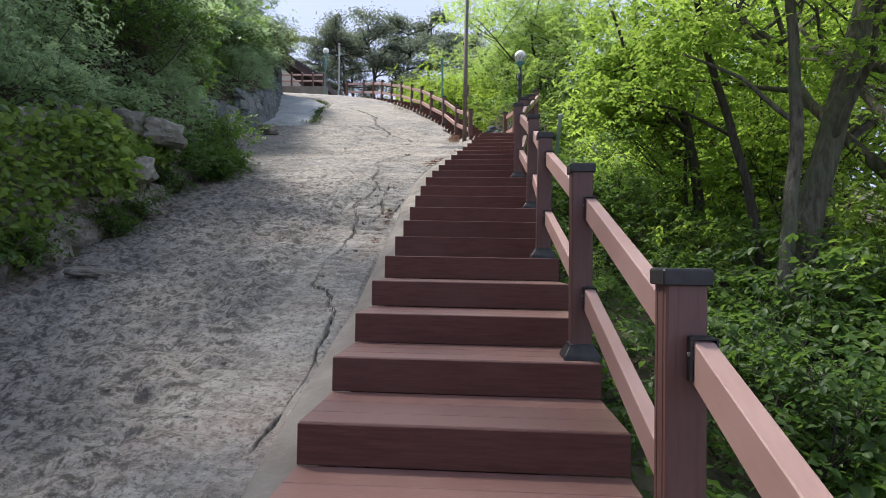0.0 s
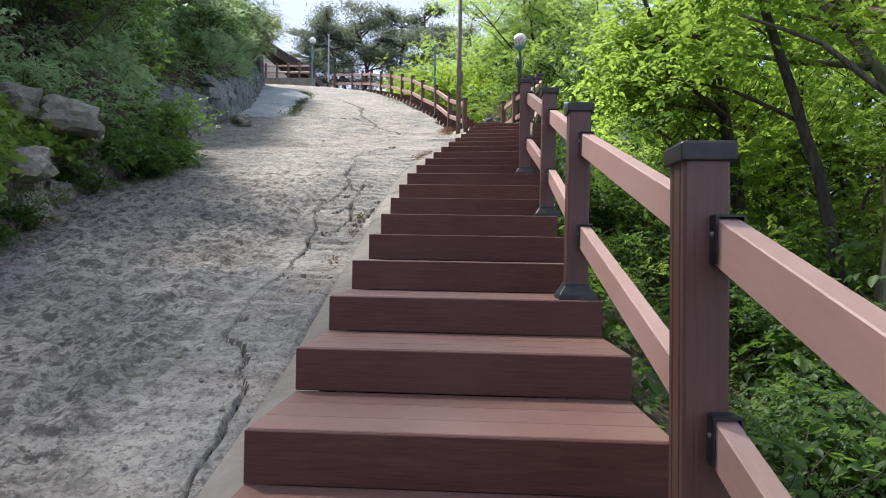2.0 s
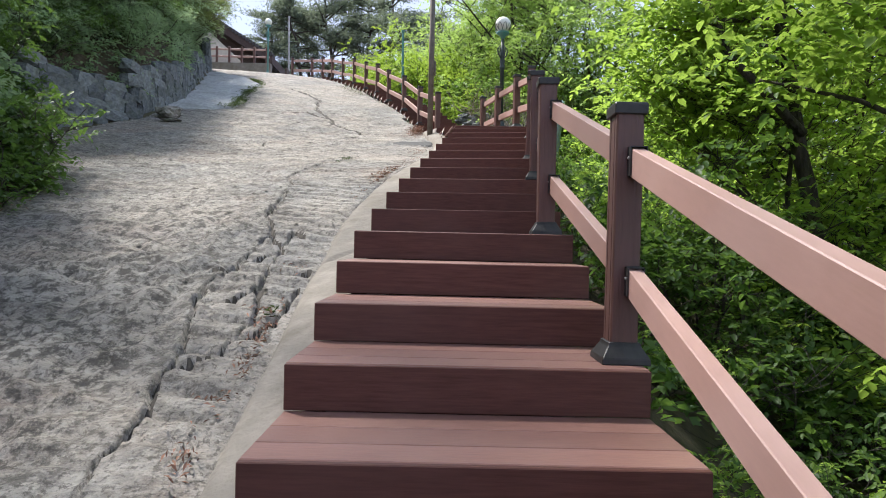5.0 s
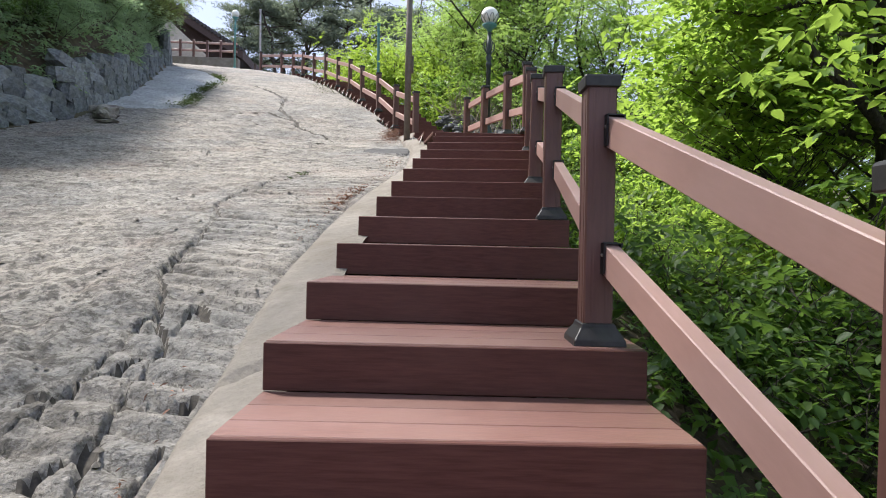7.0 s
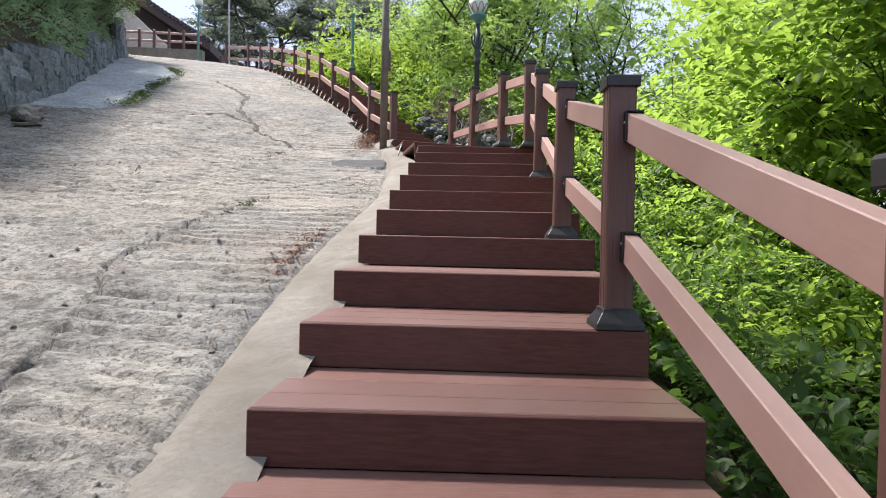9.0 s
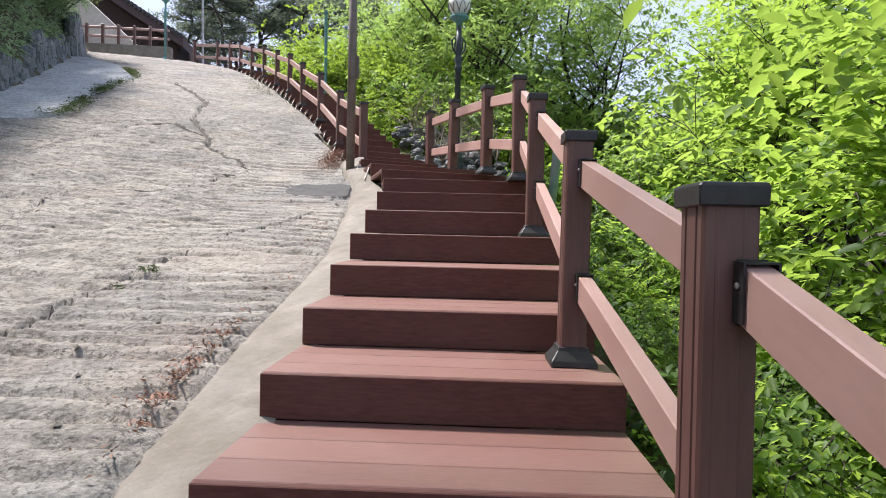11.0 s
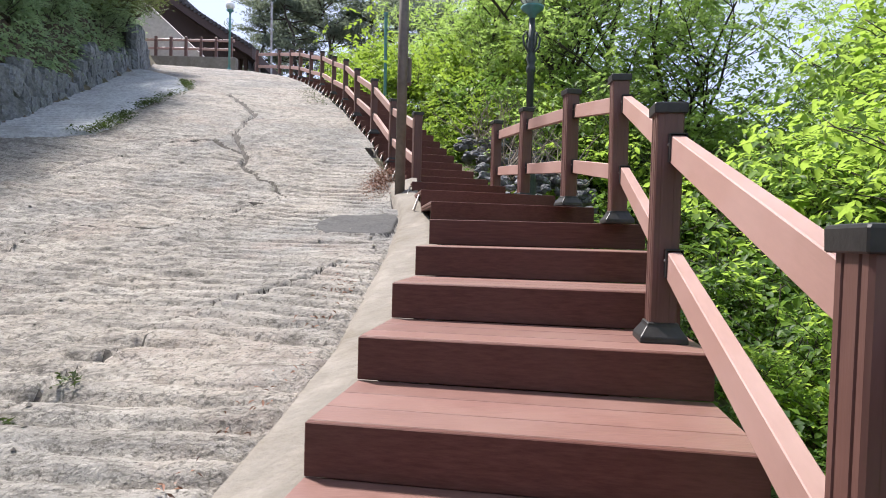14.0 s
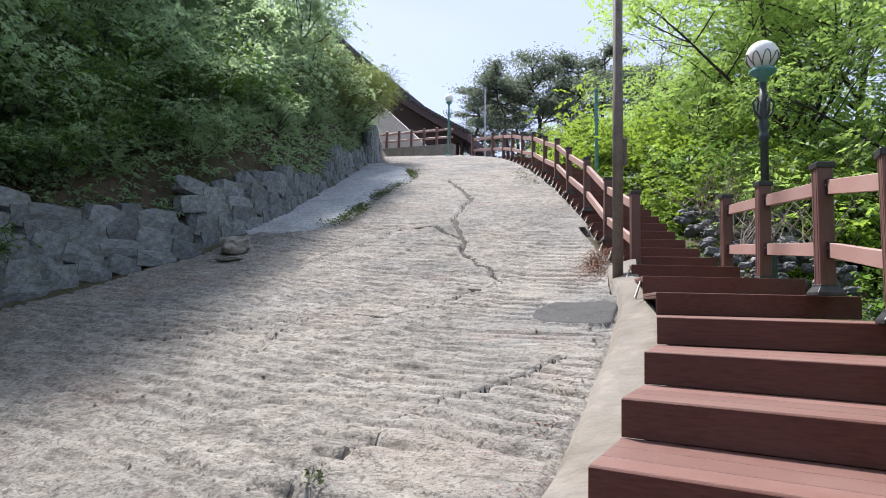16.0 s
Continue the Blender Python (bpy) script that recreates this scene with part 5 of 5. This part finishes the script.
limb_tree([([(3.5, 9.3, 1.2), (3.3, 9.4, 2.8), (3.2, 9.5, 3.64), (2.9, 9.2, 4.3), (2.6, 9.0, 5.0)], 0.085, 0.05), ([(3.2, 9.5, 3.64), (2.77, 9.6, 3.73), (2.36, 9.7, 3.87), (1.84, 9.8, 4.21)], 0.035, 0.01),
           ([(2.9, 9.2, 4.3), (2.67, 9.0, 4.44), (2.3, 9.1, 4.46), (2.06, 9.2, 4.40), (1.76, 9.3, 4.46)], 0.03, 0.01), ([(2.75, 9.1, 4.35), (2.88, 9.3, 3.99), (2.82, 9.4, 3.6)], 0.02, 0.008),
           ([(3.1, 9.2, 3.5), (2.61, 9.0, 3.84), (2.34, 9.1, 4.17), (2.15, 9.2, 4.8), (1.95, 9.3, 5.45)], 0.045, 0.02)],
          [(1.85, 9.8, 4.25), (2.3, 9.7, 3.95), (1.8, 9.3, 4.5), (2.1, 9.2, 4.5), (2.0, 9.3, 5.3), (2.5, 9.6, 4.7), (2.7, 9.9, 4.1), (2.9, 10.3, 4.4), (2.2, 10.2, 4.1)], 5200, DARKBARK, "dark branching tree spreading towards the stairs", 503)

# yellow-green growth behind the upper railing
gold = plant("bush", 230, 2.2, 0.7, 5200, 0.12, LEAF_YELLOW, DARKBARK, "yellow-green leafy bush behind the upper railing", "bush", "bushes behind the railing", 0.03, 3, 5, 0.25, True)
scatter(gold, [(-0.9, 25.6, 1.0), (-1.9, 28.0, 1.0), (0.4, 23.8, 0.9), (0.7, 21.6, 0.7), (-3.4, 30.6, 0.8), (1.8, 20.3, 0.75)], gen, 0.9, 1.1)
low = plant("bush", 231, 1.0, 0.9, 2400, 0.09, LEAF_YELLOW, DARKBARK, "low yellow-green creeper bush beside the stairs", "bush", "bushes behind the railing", 0.015, 3, 4, 0.15, True)
scatter(low, [(0.1, 21.4, 0.7), (-0.5, 22.6, 0.8), (-1.2, 24.6, 0.8), (-2.2, 26.4, 0.8), (1.6, 18.6, 0.6), (-3.2, 28.4, 0.9)], gen, 0.9, 1.1)

# dark growth on the hill
dark = [plant("hill_shrub", 300 + i, 1.7, 0.8, 3200, 0.095, LEAF_HAZED, DARKBARK, "dense dark green shrub on the hillside", "shrub", "shrubs on the hill", 0.02, 3, 4, 0.22, True) for i in range(3)]
spots = [[] for _ in range(3)]
for y in np.arange(2.5, 30, 1.15):
    e = float(edge_left(y))
    for off in (0.75, 1.5, 2.6, 4.2, 6.4, 8.6):
        if 9.4 < y < 13 and off < 1.2:
            continue
        size = (0.46 if off < 1.1 else 0.72 if off < 2 else 0.95 if off < 3 else 1.35)
        if y < 9 and off < 2.6:
            size *= 0.65
        spots[gen.randrange(3)].append((e - off + gen.uniform(-0.4, 0.3), float(y) + gen.uniform(-0.4, 0.4), size))
for base, places in zip(dark, spots):
    scatter(base, places, gen)
hill_tree = [plant("hill_tree", 320 + i, 4.2, 0.9, 8500, 0.11, LEAF_HAZED, DARKBARK, "dark broadleaf tree leaning over the hillside", "tree", "trees on the hill", 0.07, 3, 5, 0.36, first=0.2) for i in range(2)]
scatter(hill_tree[0], [(-9.8, 14.6, 0.8), (-8.8, 20.9, 0.75), (-7.8, 9.6, 0.7)], gen, 0.9, 1.1)
scatter(hill_tree[1], [(-9.6, 17.6, 0.85), (-9.4, 23.0, 0.8), (-7.2, 6.4, 0.7)], gen, 0.9, 1.1)
sprig = plant("hill_shrub", 330, 1.9, 0.75, 2600, 0.10, LEAF_MID, DARKBARK, "lighter green shrub at the hill's foot", "shrub", "shrubs on the hill", 0.02, 3, 4, 0.2, True)
scatter(sprig, [(-5.4, 9.6, 0.75), (-5.0, 8.2, 0.7), (-7.9, 12.9, 0.8), (-5.9, 11.0, 0.6), (-7.5, 16.9, 0.6), (-7.3, 16.2, 0.42), (-7.6, 15.2, 0.45), (-7.6, 17.8, 0.6), (-7.4, 14.4, 0.4), (-7.4, 19.0, 0.5), (-8.2, 14.6, 0.6), (-8.0, 15.8, 0.6), (-8.3, 16.9, 0.7), (-8.7, 15.3, 0.7)], gen, 0.9, 1.1)
hedge = plant("juniper_bush", 340, 1.25, 0.8, 9000, 0.06, leaf_material("leaf_juniper", (0.05, 0.085, 0.022), (0.15, 0.175, 0.045), (0.20, 0.26, 0.06), 0.35), DARKBARK, "rounded olive-green juniper over the wall end", "bush", "junipers over the wall", 0.03, 3, 5, 0.17, True, slim=0.3, spray=5)
scatter(hedge, [(-8.7, 22.8, 0.95), (-9.15, 24.4, 1.15), (-9.6, 25.8, 1.2), (-9.9, 27.2, 1.2), (-8.3, 21.4, 0.8), (-10.4, 25.2, 1.6), (-11.0, 27.0, 1.5)], gen, 0.95, 1.05)
foot_bush = plant("roadside_bush", 350, 0.62, 0.9, 2200, 0.07, LEAF_MID, DARKBARK, "fresh green weedy bush at the road's edge", "bush", "bushes at the road's edge", 0.01, 3, 4, 0.11, True)
scatter(foot_bush, [(-4.0, 8.9, 1.0), (-4.2, 8.0, 1.0), (-3.9, 8.4, 0.85), (-4.3, 9.6, 1.1), (-4.0, 7.4, 0.7), (-3.75, 5.7, 0.65), (-3.75, 6.3, 0.5), (-3.85, 4.6, 0.7), (-7.2, 13.4, 0.9), (-4.6, 10.0, 0.9)], gen, 0.9, 1.1, -0.0)

# trees added on the hill, crowns out of view, only to shade the lower stairs
shade = plant("added_shade_tree", 360, 7.0, 1.0, 2800, 0.12, LEAF_MID, DARKBARK, "tall broadleaf tree added so that its out-of-view crown shades the lower stairs", "tree", "trees on the hill", 0.15, 3, 5, 0.5, first=0.6, sides=10)
scatter(shade, [(-5.0, 4.4, 1.4), (-5.2, 8.6, 1.5)], gen, 0.97, 1.03)

# fuller growth behind the rock heap
backing = plant("shrub", 120, 2.3, 0.8, 5200, 0.10, LEAF_FRESH, DARKBARK, "large green shrub behind the rock heap", "shrub", "shrubs on the slope", 0.03, 3, 5, 0.26, True)
scatter(backing, [(2.7, 19.6, 0.9), (4.1, 20.6, 0.75), (5.6, 19.2, 1.1), (3.3, 22.4, 1.1), (6.6, 21.2, 1.2), (4.9, 17.4, 1.0), (1.6, 23.0, 0.9), (7.6, 18.6, 1.2), (1.0, 26.0, 1.2), (3.2, 27.0, 1.4), (5.4, 25.0, 0.9), (7.4, 24.0, 0.9), (-0.8, 28.6, 1.1), (9.0, 21.5, 1.5), (2.6, 24.6, 1.3)], gen, 0.95, 1.1)

# leafy ground cover on both slopes
cover = np.random.default_rng(90)
y = cover.uniform(2, 30, 80000)
x = edge_left(y) - 0.30 - cover.uniform(0, 1, 80000) ** 1.9 * 7
c = np.stack([x, y, land_z(x, y) + cover.uniform(0.05, 0.55, 80000)], 1)
y = cover.uniform(12.5, 20, 15000)
x = edge_left(y) - cover.uniform(0.5, 2.8, 15000)
c = np.concatenate([c, np.stack([x, y, land_z(x, y) + cover.uniform(0.1, 0.7, 15000)], 1)])
tagged(link("hill_cover", leaf_mesh("hill_cover", c[::6], 0.088, LEAF_HAZED, gen=cover, flat=0.8, spray=7), None), "low dark leafy ground cover on the hill", "ground cover", kind="stuff")
y = cover.uniform(-2, 27, 34000)
x = stair_right(y) + 0.12 + cover.uniform(0, 1, 34000) ** 1.2 * 6
c = np.stack([x, y, land_z(x, y) + cover.uniform(0.02, 0.30, 34000)], 1)
tagged(link("slope_cover", leaf_mesh("slope_cover", c[::5], 0.07, LEAF_MID, gen=cover, flat=0.8, spray=6), None), "low green leafy ground cover on the slope", "ground cover", kind="stuff")

# ivy over the bank
local = np.random.default_rng(77)
n = 9000
y = local.uniform(1.0, 7.6, n)
u = local.uniform(0, 1, n) ** 0.8
keep = noise2(y * 1.0, u * 2.2, 1.5, 51) + 1.9 * (u - 0.62) > 0.02
y, u = y[keep], u[keep]
h = np.interp(y, [1, 3.5, 5, 6.2, 7.2, 8.2], [1.5, 1.5, 1.4, 1.25, 0.9, 0.6])
x = edge_left(y) + 0.10 - 0.42 * u ** 2 - np.where(u > 0.93, local.uniform(0, 0.7, len(u)), 0) + local.normal(0, 0.05, len(u))
z = road_z(x, y) + u * h + local.normal(0, 0.03, len(u))
ivy = link("ivy", leaf_mesh("ivy", np.stack([x, y, z], 1), 0.078, LEAF_IVY, gen=local, slim=0.8, flat=0.8, full=True), None)
tagged(ivy, "green ivy creeping over the stone bank", "ivy", kind="stuff")


# weeds, litter and pebbles
def sprinkle(name, centres, size, mat, label, category, **more):
    ob = link(name, leaf_mesh(name, centres, size, mat, **more), None)
    return tagged(ob, label, category, kind="stuff")


def on_road(x, y, up=0.02):
    return np.stack([x, y, road_top(x, y) + up], 1)


weeds = []
for cx, cy, r, c in ((-1.41, 11.73, 0.03, 26), (-1.48, 11.44, 0.02, 10), (-1.02, 6.9, 0.02, 12)):
    q = local.normal(0, 1, (c, 2)) * r
    weeds.append(np.stack([cx + q[:, 0], cy + q[:, 1], road_top(cx + q[:, 0], cy + q[:, 1]) + local.uniform(0.0, 0.035, c)], 1))
y = local.uniform(17.4, 26, 3600)
x = edge_left(y) + apron_wide(y) + local.normal(0.0, 0.09, 3600)
keep = (y > 17.9) & (y < 24.5) & (noise2(y, x * 0, 1.3, 61) + local.normal(0, 0.15, 3600) > 0.0)
rim_weeds = np.stack([x[keep], y[keep], road_z(x[keep], y[keep]) + 0.03 + local.uniform(0, 0.10, keep.sum())], 1)
sprinkle("rim_weeds", rim_weeds, 0.055, LEAF_WEED, "dark green weeds along the concrete apron's rim", "weeds", gen=local, slim=0.4)
y = local.uniform(22, 24.5, 260)
x = stair_left(y) - 0.45 + local.normal(0, 0.15, 260)
weeds.append(np.stack([x, y, road_z(x, y) + local.uniform(0.03, 0.15, 260)], 1))
sprinkle("weeds", np.concatenate(weeds), 0.042, LEAF_WEED, "small weeds growing from cracks in the concrete", "weeds", gen=local, slim=0.3)
y = local.uniform(1.5, 13.8, 15000)
x = strip_edge(y) - 0.05 - np.abs(local.normal(0, 0.075, 15000))
keep = noise2(x * 0, y, 0.8, 62) + 0.6 * noise2(x, y, 3.5, 63) + local.normal(0, 0.55, 15000) > np.interp(y, [6, 7, 9, 10.5, 12, 13.5], [1.6, 0.9, 1.3, 0.8, 1.1, 1.4])
litter = [on_road(x[keep], y[keep])]
x, y = -0.72 + local.normal(0, 0.10, 1500), 16.55 + local.normal(0, 0.30, 1500)
litter.append(np.stack([x, y, road_z(x, y) + 0.03 + local.uniform(0, 0.05, 1500)], 1))
y = local.uniform(2, 9, 500)
x = edge_left(y) + 0.1 + np.abs(local.normal(0, 0.18, 500))
litter.append(on_road(x, y))
sprinkle("leaf_litter", np.concatenate(litter), 0.030, LITTER, "dry brown leaf litter along the strip and the pole", "leaf litter", gen=local, slim=0.3, flat=0.3)
y = local.uniform(1.5, 17, 900)
x = edge_left(y) + 0.2 + (stair_left(y) - 0.5 - edge_left(y)) * local.uniform(0, 1, 900) ** 1.4
bits = on_road(x, y, 0.004)
pv, pf = [], []
for i, (a, b, c) in enumerate(bits):
    r = float(local.uniform(0.006, 0.02))
    o = len(pv)
    ang = float(local.uniform(0, 6.28))
    ca, sa = math.cos(ang) * r, math.sin(ang) * r
    pv += [(a + ca, b + sa, c), (a - sa, b + ca * 0.7, c), (a - ca * 0.8, b - sa, c), (a + sa, b - ca, c), (a, b, c + r * 0.8)]
    pf += [(o, o + 1, o + 4), (o + 1, o + 2, o + 4), (o + 2, o + 3, o + 4), (o + 3, o, o + 4)]
tagged(raw("pebbles", pv, pf, SMOOTH), "small loose pebbles on the concrete", "pebbles", kind="stuff")

# dead twigs on the bank's crown and the hill
gen = random.Random(8)
for i in range(46):
    y = gen.uniform(4.5, 9.0) if i < 10 else gen.uniform(14, 20)
    x = float(edge_left(y)) - gen.uniform(0.5, 1.4)
    p = Vector((x, y, float(land_z(x, y)) - 0.05))
    if i >= 18:
        u = gen.random()
        p = Vector((0.9 - 0.7 * u + gen.uniform(0, 1.1), 16.9 + 3.2 * u, 4.85 + 1.2 * u))
    bm = bmesh.new()
    for j in range(4):
        d = Vector((gen.uniform(-0.7, 0.7), gen.uniform(-0.9, 0.9), gen.uniform(0.4, 1.0))).normalized()
        pts = [p]
        for s in range(4):
            d = (d + Vector((gen.gauss(0, 0.25), gen.gauss(0, 0.25), gen.gauss(0, 0.2)))).normalized()
            pts.append(pts[-1] + d * gen.uniform(0.14, 0.3))
        tube(bm, pts, [0.009, 0.007, 0.006, 0.004, 0.002], 4)
    tagged(part("dead_branch", bm, TWIG), "bare grey dead branch on the bank", "branch", "dead branches")


# ---- pines beyond the crest ----
def pine(seed, height):
    gen = random.Random(seed)
    local = np.random.default_rng(seed)
    thing = empty("pine_tree", "dark flat-crowned pine beyond the crest", "tree", "pines beyond the crest")
    bm = bmesh.new()
    pts = [Vector((0, 0, -0.5))]
    for i in range(8):
        pts.append(pts[-1] + Vector((gen.gauss(0, 0.22), gen.gauss(0, 0.22), (height + 0.5) / 8)))
    tube(bm, pts, [0.24 - 0.024 * i for i in range(9)], 8)
    pads = []
    for i in range(30):
        u = gen.uniform(0.42, 1.0)
        j = min(int(u * 8), 7)
        at = pts[j].lerp(pts[j + 1], u * 8 - j)
        a = gen.uniform(0, 2 * math.pi)
        reach = height * 0.36 * (1.15 - u * 0.75) * gen.uniform(0.5, 1.1)
        end = at + Vector((math.cos(a) * reach, math.sin(a) * reach, gen.uniform(-0.1, 0.45) * reach))
        mid_p = at.lerp(end, 0.5) + Vector((0, 0, gen.uniform(-0.2, 0.2)))
        tube(bm, [at, mid_p, end], [0.07, 0.05, 0.02], 5)
        pads.append((end, 0.75))
        pads.append((mid_p.lerp(end, 0.4), 0.55))
    part("trunk", bm, DARKBARK, thing, "", True)
    c = []
    for p, r in pads:
        k = 95
        q = local.normal(0, 1, (k, 3)) * [r * 0.75, r * 0.75, r * 0.22]
        c.append(q + np.array(tuple(p)))
    link("crown", leaf_mesh("crown", np.concatenate(c), 0.34, NEEDLE_HAZED, gen=local, slim=0.28), None, thing)
    return thing


pines = [pine(400 + i, 12.5) for i in range(3)]
gen = random.Random(31)
scatter(pines[0], [(-19.5, 70, 0.98), (-9.0, 72, 1.28), (-24, 84, 1.1), (-3.0, 76, 1.15)], gen, 0.95, 1.05)
scatter(pines[1], [(-15.5, 69, 1.18), (-6.0, 70, 1.2), (-17.0, 80, 1.3), (1.5, 72, 1.1)], gen, 0.95, 1.05)
scatter(pines[2], [(-12.2, 71, 1.36), (-10.5, 79, 1.3), (-0.5, 68, 1.1), (5, 78, 1.2)], gen, 0.95, 1.05)


# ---- true size: the plan above is drawn in units of 1.1 m ----
UNIT = 1.1
for ob in list(scene.objects):
    if ob.parent is None and ob.type in {"MESH", "EMPTY"}:
        ob.matrix_basis = Matrix.Scale(UNIT, 4) @ ob.matrix_basis
